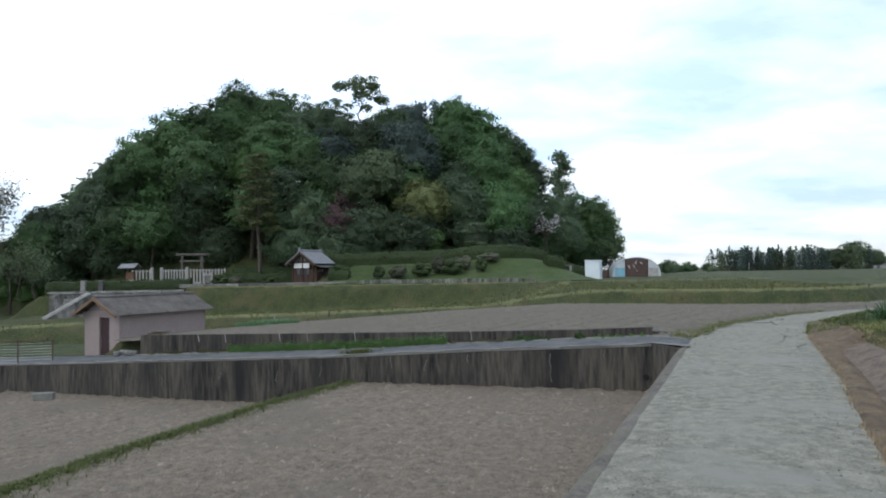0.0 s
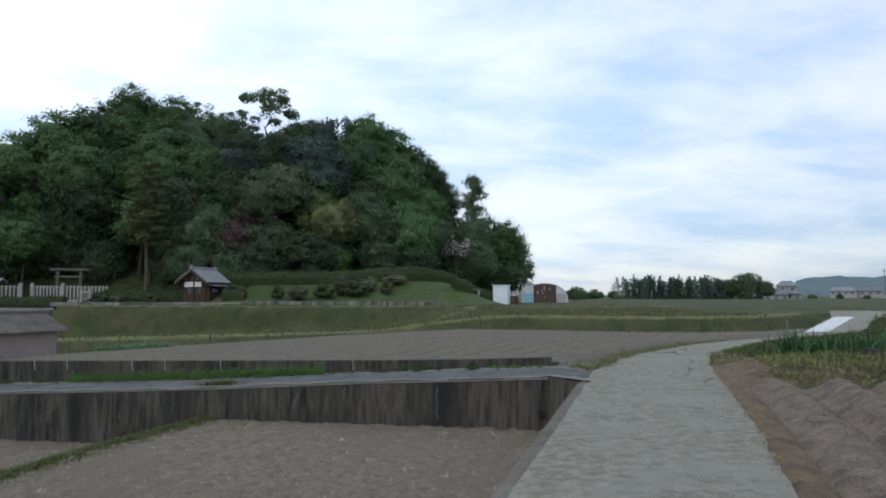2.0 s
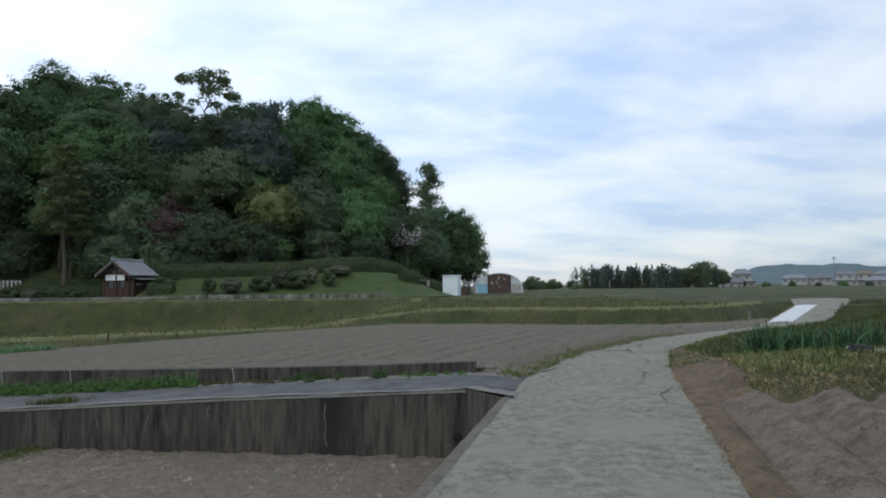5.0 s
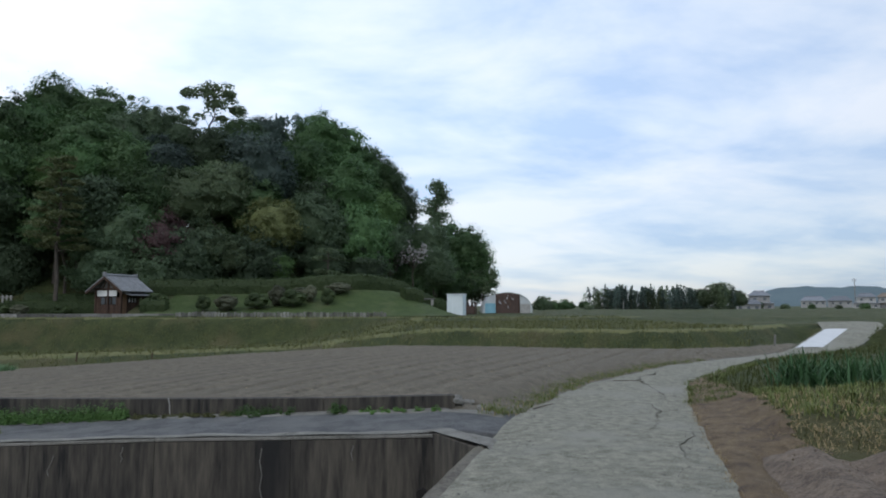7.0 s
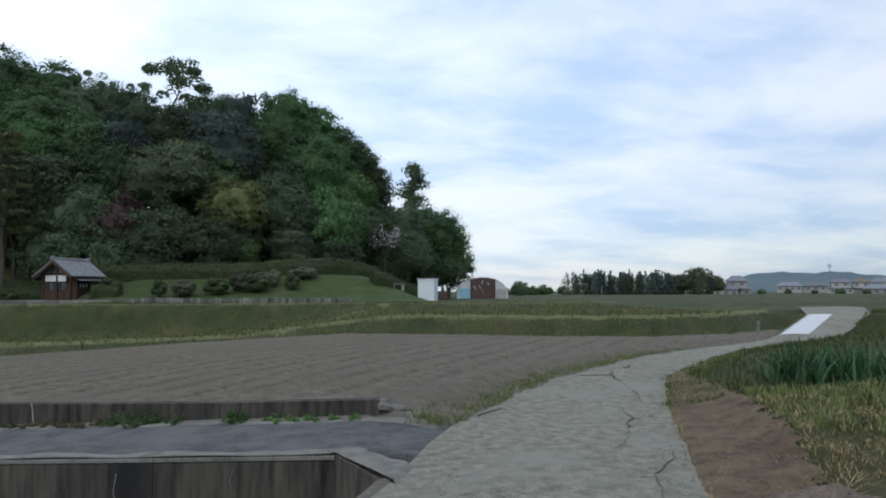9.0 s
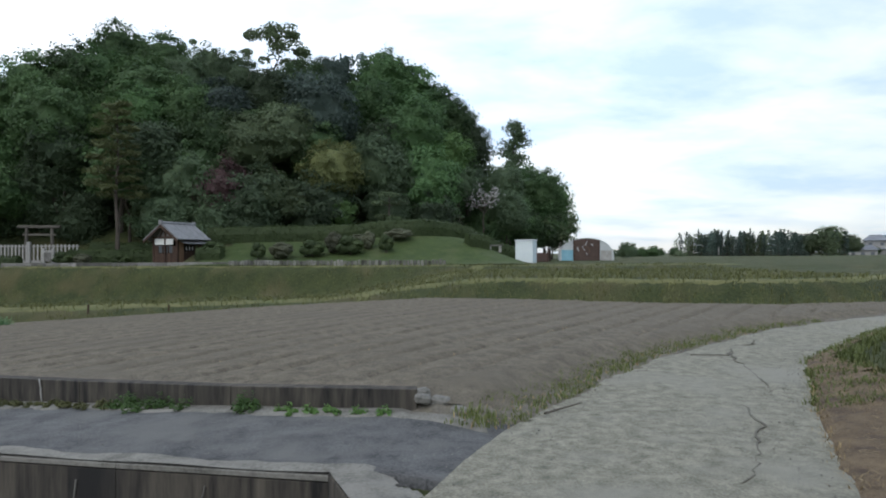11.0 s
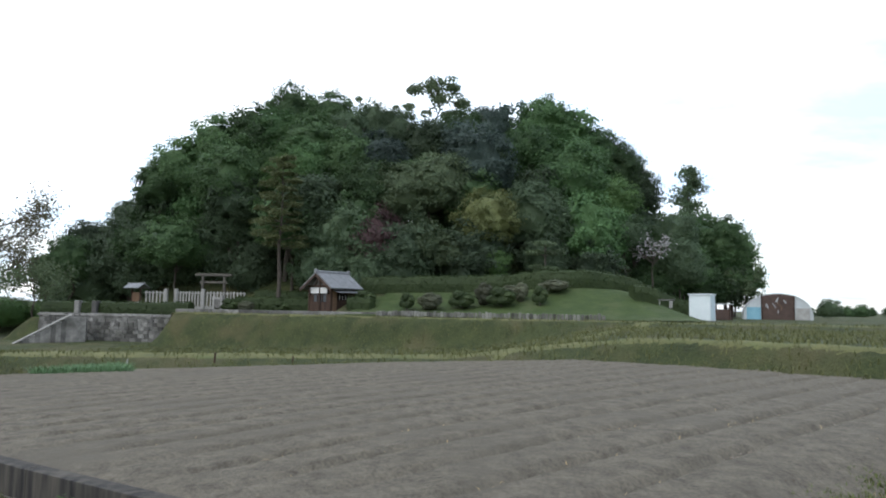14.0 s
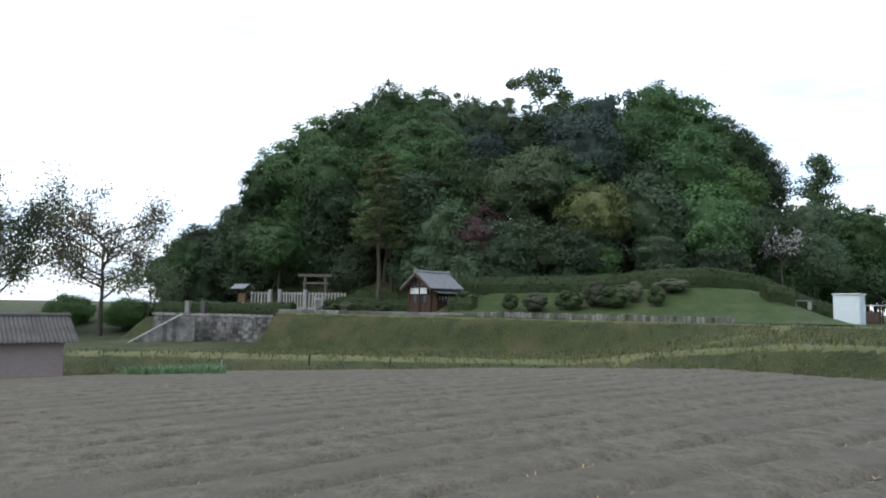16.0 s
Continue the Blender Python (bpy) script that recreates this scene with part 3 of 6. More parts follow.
# ---- plants ----
def leaves_at(P, N, size, rs, asp=0.6):
    """Four-sided leaves at P, roughly facing N."""
    n = len(P)
    t = rs.normal(size=(n, 3))
    t -= N * (t * N).sum(1, keepdims=True)
    t /= np.linalg.norm(t, axis=1, keepdims=True) + 1e-9
    b = np.cross(N, t)
    sz = size * rs.uniform(0.6, 1.4, (n, 1))
    fold = N * sz * rs.uniform(-0.25, 0.25, (n, 1))
    V = np.stack([P - t * sz, P - b * sz * asp + fold, P + t * sz, P + b * sz * asp + fold], 1).reshape(-1, 3)
    return V, np.arange(4 * n).reshape(-1, 4)


def ico_pts(sub):
    bm = bmesh.new()
    bmesh.ops.create_icosphere(bm, subdivisions=sub, radius=1.0)
    v = np.array([tuple(q.co) for q in bm.verts])
    f = np.array([[q.index for q in fc.verts] for fc in bm.faces])
    bm.free()
    return v, f


ICO_V, ICO_F = ico_pts(2)
ICO3_V, ICO3_F = ico_pts(3)


def unit_dirs(n, rs):
    d = rs.normal(size=(n, 3))
    return d / np.linalg.norm(d, axis=1, keepdims=True)


def crown_mesh(name, seed, material, lobes=62, per=92, leaf=0.042, lobe_r=(0.15, 0.28), core=0.86, low=-0.95, spread=0.78):
    """A crown about 1 in radius, of leafy lobes round dark hearts."""
    rs = np.random.RandomState(seed)
    dirs = unit_dirs(lobes * 3, rs)
    dirs = dirs[dirs[:, 2] > low][:lobes]
    C = dirs * spread * rs.uniform(0.75, 1.08, (len(dirs), 1))
    R = rs.uniform(*lobe_r, len(C))
    C = np.vstack([C, np.zeros((1, 3))])
    R = np.append(R, spread * 0.62 if core else 0.3)
    Vs, Fs, off = [], [], 0
    tris = []
    for c, r in zip(C, R):
        d = unit_dirs(per, rs)
        d[:, 2] = np.abs(d[:, 2]) * np.where(rs.rand(per) < 0.66, 1, -1)
        rad = r * rs.uniform(0.8, 1.28, (per, 1))
        P = c + d * rad * np.array([1, 1, 0.85])
        N = d + rs.normal(scale=0.45, size=d.shape)
        N /= np.linalg.norm(N, axis=1, keepdims=True)
        v, f = leaves_at(P, N, leaf, rs)
        Vs.append(v)
        Fs += (f + off).tolist()
        off += len(v)
        if core:
            jit = 1 + 0.12 * rs.normal(size=(len(ICO_V), 1))
            v = c + ICO_V * r * core * jit * np.array([1, 1, 0.85])
            Vs.append(v)
            Fs += (ICO_F + off).tolist()
            off += len(v)
    return mesh_of(name, np.vstack(Vs), Fs, material)


def trunk_mesh(name, seed, h=1.0, r=0.03, limbs=6, start=0.45, material=None):
    """A tapered, slightly bent trunk of unit height, with limbs."""
    rs = np.random.RandomState(seed)
    bm = bmesh.new()
    pts = [Vector((rs.normal() * 0.02 * k, rs.normal() * 0.02 * k, h * k / 5)) for k in range(6)]
    for k in range(5):
        rod_bm(bm, pts[k], pts[k + 1], r * (1.15 - 0.18 * k), r * (1.15 - 0.18 * (k + 1)), 8)
    for _ in range(limbs):
        k = rs.uniform(start, 0.95)
        i = min(4, int(k * 5))
        p = pts[i].lerp(pts[i + 1], k * 5 - i)
        a = rs.uniform(0, 6.283)
        q = p + Vector((math.cos(a) * 0.22, math.sin(a) * 0.22, 0.16 + 0.1 * rs.rand())) * h
        rod_bm(bm, p, q, r * 0.45, r * 0.15, 6)
    me = bpy.data.meshes.new(name)
    bm.to_mesh(me)
    bm.free()
    me.materials.append(material or M_BARK)
    return me


def dense_crown(name, seed, material, tufts=165, per=56, leaf=0.037, low=-0.8):
    """A full crown about 1 in radius: many small leaf tufts over an uneven dome."""
    rs = np.random.RandomState(seed)
    bumps = unit_dirs(16, rs)

    def reach(d):
        near = np.exp((d @ bumps.T - 1) / 0.10)
        return 0.84 + 0.17 * near.max(1, keepdims=True)

    d = unit_dirs(tufts * 3, rs)
    d = d[d[:, 2] > low][:tufts]
    C = d * reach(d) * rs.uniform(0.80, 1.03, (len(d), 1))
    R = rs.uniform(0.055, 0.12, (len(d), 1, 1))
    P = (C[:, None] + rs.normal(size=(len(d), per, 3)) * R * np.array([1.1, 1.1, 0.7])).reshape(-1, 3)
    N = np.repeat(d, per, 0) + np.array([0, 0, 0.3]) + rs.normal(scale=0.45, size=P.shape)
    N /= np.linalg.norm(N, axis=1, keepdims=True)
    v, f = leaves_at(P, N, leaf, rs)
    hull = ICO3_V * reach(ICO3_V) * 0.74 * (1 + 0.05 * rs.normal(size=(len(ICO3_V), 1)))
    V = np.vstack([v, hull])
    V[:, 2] = np.where(V[:, 2] < 0, V[:, 2] * 0.85, V[:, 2])
    return mesh_of(name, V, f.tolist() + (ICO3_F + len(v)).tolist(), material)


TRUNKS = [trunk_mesh("trunk", 40 + k) for k in range(3)]
CROWNS = {}


def crowns_of(material, seed, light, n=3):
    key = (material.name, light)
    if key not in CROWNS:
        size = dict(tufts=95, per=46, leaf=0.044) if light else {}
        CROWNS[key] = [dense_crown("crown", seed + k + (50 if light else 0), material, **size) for k in range(n)]
    return CROWNS[key]


def tree(x, y, zc, r, material, label, rs, flat=1.0, seed=0, trunk_r=1.0, group="trees on the wooded mound", light=False):
    """A tree whose crown of radius r is centred at height zc."""
    zb = float(land(x, y)) - 0.1
    m = rs.randint(3)
    t = thing("tree", pose(x, y, zb, 0, 0, rs.uniform(0, 360)), label, "tree", group)
    hgt = max(zc - zb, 0.5)
    tr = obj("trunk", TRUNKS[rs.randint(3)], t)
    tr.scale = (hgt * 0.75 * trunk_r, hgt * 0.75 * trunk_r, hgt)
    cr = obj("crown", crowns_of(material, seed, light)[m], t)
    cr.location = (0, 0, zc - zb)
    cr.scale = (r * rs.uniform(0.92, 1.1), r * rs.uniform(0.92, 1.1), r * flat)
    return t


rs = np.random.RandomState(11)
SPECIES = [
    (L_DARK, 100, "dark evergreen tree on the wooded mound", [
        (-44.6, 67.7, 4.0, 1.6), (-38.4, 66.4, 6.0, 2.5), (-37.2, 65.7, 2.9, 3.0), (-33.5, 65.4, 5.4, 3.1), (-34.2, 66.1, 8.5, 1.9), (-30.8, 65.8, 8.0, 3.1), (-16.0, 72.0, 18.0, 2.1), (-13.9, 74.0, 19.2, 2.5), (-11.5, 73.7, 18.7, 2.2), (-8.3, 72.8, 17.0, 2.7), (12.1, 85.8, 14.2, 2.7), (2.3, 71.2, 9.5, 3.0), (10.3, 75.0, 8.4, 1.8), (-13.6, 65.5, 7.3, 2.8)]),
    (L_DARK, 100, "dark evergreen tree with low branches on the mound", [
        (-16.6, 66.1, 9.3, 3.2), (-14.7, 64.6, 4.6, 2.7), (-23.2, 65.0, 7.8, 2.7), (-25.3, 64.4, 5.3, 2.9), (-20.8, 63.8, 3.9, 2.3), (-28.0, 64.5, 4.9, 2.9), (-31.2, 64.4, 3.6, 2.5), (14.4, 77.7, 5.6, 2.3), (19.4, 87.3, 4.7, 3.4), (-8.3, 65.5, 4.0, 2.7), (-3.0, 66.7, 4.1, 2.3), (3.2, 69.5, 5.5, 2.3), (-10.9, 64.8, 4.0, 2.4), (14.2, 79.6, 8.7, 2.1)]),
    (L_MID, 110, "mid-green evergreen tree on the wooded mound", [
        (-41.5, 67.0, 5.0, 2.2), (-32.8, 67.8, 12.2, 2.2), (-31.6, 68.9, 13.7, 2.8), (-28.7, 70.6, 16.2, 3.0), (-25.6, 71.3, 17.3, 3.0), (-25.0, 67.7, 12.8, 3.2), (-23.3, 75.6, 20.7, 2.9), (-18.8, 74.6, 20.0, 2.7), (-18.6, 70.1, 16.0, 2.9), (-14.3, 69.1, 14.3, 2.8), (-12.2, 67.7, 11.7, 2.9), (-5.9, 77.2, 19.5, 2.6), (10.6, 85.0, 16.5, 2.7), (20.0, 85.6, 8.6, 2.4)]),
    (L_GREEN, 120, "fresh green broadleaf tree on the wooded mound", [
        (-28.1, 66.5, 10.3, 3.1), (-23.5, 71.4, 17.6, 2.5), (-18.1, 68.0, 13.7, 2.5), (2.5, 83.2, 21.7, 3.1), (4.9, 84.8, 19.8, 3.8), (1.5, 78.1, 17.2, 2.9), (8.3, 84.9, 18.1, 3.1), (5.3, 77.2, 14.1, 3.9), (6.9, 73.4, 7.9, 3.8), (18.5, 87.1, 7.6, 3.5)]),
    (L_BLUE, 130, "grey-green needle-leaved tree on the wooded mound", [(-11.9, 69.8, 14.9, 2.5), (-3.8, 83.0, 21.9, 2.4), (-3.8, 73.3, 15.4, 3.8)]),
    (L_OLIVE, 140, "olive-green leafy tree at the mound's edge", [(-6.5, 69.5, 12.4, 3.0), (-9.2, 68.0, 11.4, 2.7), (-6.7, 66.0, 6.4, 2.1), (-4.3, 66.3, 5.8, 1.6)]),
    (L_LIGHT, 150, "bright yellow-green young-leaved tree on the mound", [(9.0, 76.7, 11.3, 2.7), (-19.5, 67.0, 12.7, 1.9), (-0.8, 67.0, 5.0, 1.5)]),
    (L_YELLOW, 160, "yellow-green domed tree at the mound's foot", [(-1.4, 67.8, 8.9, 2.5)]),
    (L_RED, 170, "dull reddish-brown leaved tree at the mound's foot", [(-10.6, 65.6, 6.8, 2.5)]),
]
for material, seed, label, rows in SPECIES:
    for x, y, z, r in rows:
        if x < -17 and y < 67:  # the wood stands back a little behind the torii
            x, y, z, r = 6 + (x - 6) * 1.075, 15 + (y - 15) * 1.075, z * 1.06, r * 1.06
        k = float(sm(-24, -8, x))
        x, r = (x + 1.1, r * 1.08) if x > 13.8 else (x, r)
        tree(-14 + (x + 14) * (1 - 0.035 * k), y, 1 + (z - 1) * (0.975 - 0.045 * k), r * (1.12 - 0.08 * k), material, label, rs, seed=seed, flat=1.12)


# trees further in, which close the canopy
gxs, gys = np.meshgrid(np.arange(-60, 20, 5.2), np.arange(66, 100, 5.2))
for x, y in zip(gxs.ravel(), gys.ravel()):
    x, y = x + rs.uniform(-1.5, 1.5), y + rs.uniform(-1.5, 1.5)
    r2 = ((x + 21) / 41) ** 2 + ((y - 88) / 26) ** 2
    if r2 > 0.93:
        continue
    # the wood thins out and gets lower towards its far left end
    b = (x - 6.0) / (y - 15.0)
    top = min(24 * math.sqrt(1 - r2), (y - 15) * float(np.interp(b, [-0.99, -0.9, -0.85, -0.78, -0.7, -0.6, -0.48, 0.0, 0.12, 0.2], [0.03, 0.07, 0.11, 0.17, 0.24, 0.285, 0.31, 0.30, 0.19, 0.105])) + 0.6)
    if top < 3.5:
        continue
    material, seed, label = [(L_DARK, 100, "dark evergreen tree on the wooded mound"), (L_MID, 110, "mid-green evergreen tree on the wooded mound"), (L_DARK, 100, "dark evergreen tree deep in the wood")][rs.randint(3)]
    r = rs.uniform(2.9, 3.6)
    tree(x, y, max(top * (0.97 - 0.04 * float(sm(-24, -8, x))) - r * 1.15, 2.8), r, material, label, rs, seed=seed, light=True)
for x, y, z, r in [(-1.2, 84.5, 18.3, 2.9), (-2.0, 84.0, 15.5, 3.0), (-24.5, 76, 9.5, 3.6), (-24.0, 72.5, 12.5, 3.0), (-22.6, 74, 7.0, 3.2), (-13.2, 74, 9.3, 3.6), (-11.0, 74.5, 12.5, 3.2), (-47.5, 73, 2.2, 2.2), (-6.2, 75.5, 10.0, 3.2), (-7.5, 73.5, 8.0, 3.0), (-3.5, 74, 9.0, 3.0), (20.9, 86.5, 4.6, 3.0), (20.6, 86.2, 7.4, 2.6), (17.0, 84.0, 3.6, 2.8), (13.2, 79.5, 4.4, 2.8), (15.2, 81.0, 5.2, 2.6), (12.0, 78.0, 3.2, 2.4), (16.2, 86.0, 7.0, 2.6)]:
    tree(x, y, z, r, L_MID, "mid-green evergreen tree at the mound's edge", rs, seed=110)


def airy_tree(x, y, height, spread_r, material, label, seed, leaves=2600, leaf=0.16, base=None, limbs=7, first=0.3, up_share=0.75, group="", bark=M_BARK):
    """An open tree: forked limbs, twigs, and leaves at the twig ends."""
    rs = np.random.RandomState(seed)
    zb = float(land(x, y)) - 0.05 if base is None else base
    t = thing("tree", pose(x, y, zb), label, "tree", group)
    bm = bmesh.new()
    ends = []
    trunk_r = height * 0.017
    lean = Vector((rs.normal() * 0.04, rs.normal() * 0.04, 1)).normalized()
    prev = Vector((0, 0, 0))
    spine = [prev]
    for k in range(1, 7):
        spine.append(Vector((lean.x * height * k / 8 + rs.normal() * 0.08, lean.y * height * k / 8 + rs.normal() * 0.08, height * k / 8)))
    for k in range(6):
        rod_bm(bm, spine[k], spine[k + 1], trunk_r * (1.1 - k * 0.15), trunk_r * (1.1 - (k + 1) * 0.15), 8)
    for k in range(limbs):
        f = first + (0.72 - first) * k / (limbs - 1)
        i = min(5, int(f * 8))
        p = spine[i].lerp(spine[i + 1], min(1, f * 8 - i))
        a = k * 2.4 + rs.uniform(-0.4, 0.4)
        reach = spread_r * rs.uniform(0.75, 1.05)
        q = p + Vector((math.cos(a) * reach * 0.55, math.sin(a) * reach * 0.55, height * 0.10 * rs.uniform(0.4, 1.4)))
        rod_bm(bm, p, q, trunk_r * 0.5, trunk_r * 0.3, 6)
        for j in range(4):
            b = a + rs.uniform(-0.9, 0.9)
            w = q + Vector((math.cos(b) * reach * 0.45, math.sin(b) * reach * 0.45, height * rs.uniform(-0.02, 0.2) * up_share * 1.3))
            rod_bm(bm, q, w, trunk_r * 0.28, trunk_r * 0.1, 5)
            ends.append((q, w))
            for _ in range(3):
                c = w + Vector((rs.normal(), rs.normal(), abs(rs.normal()))) * spread_r * 0.17
                rod_bm(bm, q.lerp(w, rs.uniform(0.4, 1)), c, trunk_r * 0.1, trunk_r * 0.04, 4)
                ends.append((w, c))
    part("trunk", bm, bark, t)
    per = max(4, leaves // len(ends))
    P = []
    for p, q in ends:
        for _ in range(per):
            P.append(np.array(p.lerp(q, rs.uniform(0.25, 1.15))) + rs.normal(scale=spread_r * 0.13, size=3))
    P = np.array(P)
    N = unit_dirs(len(P), rs)
    v, f = leaves_at(P, N, leaf, rs, 0.5)
    obj("crown", mesh_of("crown", v, f, material), t)
    return t


# the tall crown that stands out on top, and open crowns beside it
for x, y, z, r, flat, nl, seed in [(-10.6, 86.5, 24.6, 4.2, 0.72, 26, 5), (-17.5, 80.0, 22.0, 2.2, 0.8, 12, 6), (-13.6, 82.0, 22.3, 1.9, 0.8, 10, 7), (-22.5, 79.0, 21.6, 2.4, 0.8, 13, 8), (-43.5, 77.0, 10.6, 1.7, 0.7, 8, 13), (-33.5, 76, 16.6, 2.2, 0.8, 12, 14)]:
    t = thing("tree", pose(x, y, z - 6.0, 0, 0, 40 * seed), "tall open-crowned evergreen tree against the sky", "tree", "trees on the wooded mound")
    tr = obj("trunk", TRUNKS[seed % 3], t)
    tr.scale = (4.4, 4.4, 6.4)
    cr = obj("crown", crown_mesh("crown", 500 + seed, L_OLIVE, lobes=nl, per=120, leaf=0.045, lobe_r=(0.14, 0.24), core=0, low=-0.3, spread=0.8), t)
    cr.location, cr.scale = (0, 0, 6.0), (r, r, r * flat)


def conifer(x, y, base, height, r, material, label, seed, tiers=13, start=0.25, leaves=3000, leaf=0.2):
    """A pointed conifer with drooping, uneven tiers of branches."""
    rs = np.random.RandomState(seed)
    t = thing("conifer", pose(x, y, base), label, "tree", "trees on the wooded mound")
    bm = rod((0, 0, 0), (0, 0, height * 0.98), height * 0.018, height * 0.004)
    P = []
    for k in range(tiers):
        f = start + (0.97 - start) * k / (tiers - 1)
        reach = r * (1.05 - f) ** 0.7 * rs.uniform(0.8, 1.15) + 0.15
        for j in range(5):
            a = rs.uniform(0, 6.283)
            p = Vector((0, 0, (f + rs.uniform(-0.04, 0.03)) * height))
            long_ = reach * rs.uniform(0.45, 1.15)
            q = p + Vector((math.cos(a) * long_, math.sin(a) * long_, rs.uniform(-0.15, 0.35) * long_))
            rod_bm(bm, p, q, 0.04, 0.015, 4)
            for _ in range(leaves // (tiers * 5)):
                P.append(np.array(p.lerp(q, rs.uniform(0.35, 1.05))) + rs.normal(scale=(0.4, 0.4, 0.33)))
    part("trunk", bm, M_BARK, t)
    P = np.array(P)
    v, f = leaves_at(P, unit_dirs(len(P), rs), leaf, rs, 0.45)
    obj("crown", mesh_of("crown", v, f, material), t)
    return t


conifer(20.3, 112.5, 3.0, 18.9, 6.2, L_DARK, "dark pointed conifer with gaps against the sky", 21, tiers=19, leaves=9000, leaf=0.2)
conifer(-2.6, 85.5, 8.0, 15.8, 2.2, L_BLUE, "thin-topped conifer rising from the wood", 22)
conifer(-5.2, 86.0, 8.0, 15.0, 2.4, L_BLUE, "thin-topped conifer rising from the wood", 23)
conifer(-0.6, 85.0, 8.0, 15.4, 2.4, L_BLUE, "thin-topped conifer rising from the wood", 24)
airy_tree(21.6, 84.5, 5.2, 1.5, L_OLIVE, "thin leafy tree at the edge of the wood", 25, 1500, 0.16, first=0.2)
airy_tree(11.8, 74.8, 6.6, 1.6, L_BLOSSOM, "small tree with white blossom", 26, 500, 0.12, first=0.6)

# tall pine beside the hut: bare trunk and flat pads of needles
pine = thing("pine_tree", pose(-17.1, 61.1, 0.72), "tall pine with bare trunk and flat needle pads", "tree")
rp = np.random.RandomState(31)
bm = bmesh.new()
pp = [Vector((0, 0, 0)), Vector((0.06, 0, 2.6)), Vector((-0.12, 0.05, 5.2)), Vector((0.1, 0, 7.6)), Vector((0.0, 0.05, 11.8))]
for k in range(4):
    rod_bm(bm, pp[k], pp[k + 1], 0.19 - 0.04 * k, 0.15 - 0.04 * k)
P = []
for k in range(30):
    z = 5.0 + 6.9 * (k / 29)
    a = k * 2.39
    reach = (2.0 - 1.2 * k / 29) * rp.uniform(0.5, 1.0)
    c = Vector((math.cos(a) * reach, math.sin(a) * reach, z + 0.1))
    rod_bm(bm, Vector((0, 0, z - 0.2)), c, 0.04, 0.02, 5)
    pr = rp.uniform(0.8, 1.2) * (1 - 0.35 * k / 29)
    for _ in range(130):
        d = unit_dirs(1, rp)[0] * rp.uniform(0.2, 1) ** 0.5
        P.append(np.array(c) + d * np.array([pr, pr, pr * 0.28]))
part("trunk", bm, M_BARK, pine)
P = np.array(P)
v, f = leaves_at(P, unit_dirs(len(P), rp) * 0.5 + np.array([0, 0, 0.7]), 0.2, rp, 0.4)
obj("crown", mesh_of("crown", v, f, leaf_mat("pine_needles", (0.075, 0.095, 0.045), (0.17, 0.19, 0.085), vary=0.0)), pine)

# open trees past the farm shed
airy_tree(-47.3, 63.0, 13.4, 4.6, L_PALE, "open tree with sparse pale spring leaves", 41, 10000, 0.13, base=-2.2, first=0.26, limbs=12)
airy_tree(-55.6, 58.5, 14.2, 5.2, L_OLIVE, "leafy open tree with olive foliage", 42, 18000, 0.13, base=-2.2, first=0.26, limbs=12)
airy_tree(-39.4, 61.0, 4.4, 2.8, L_OLIVE, "low spreading tree with olive leaves", 43, 2400, 0.13, base=-0.3, first=0.3)
for x, y, z, r in [(-47, 72, -0.9, 1.6), (-51, 69, -1.0, 1.6), (-55, 66, -0.9, 1.7), (-43.5, 70.5, -0.9, 1.4), (-60, 70, -0.8, 1.9), (-49, 74, -0.7, 1.8), (-53, 72, -0.8, 1.7)]:
    tree(x, y, z + 0.7, r * 1.35, L_LIGHT, "bushy green tree in the meadow", rs, seed=150, flat=0.8, group="")


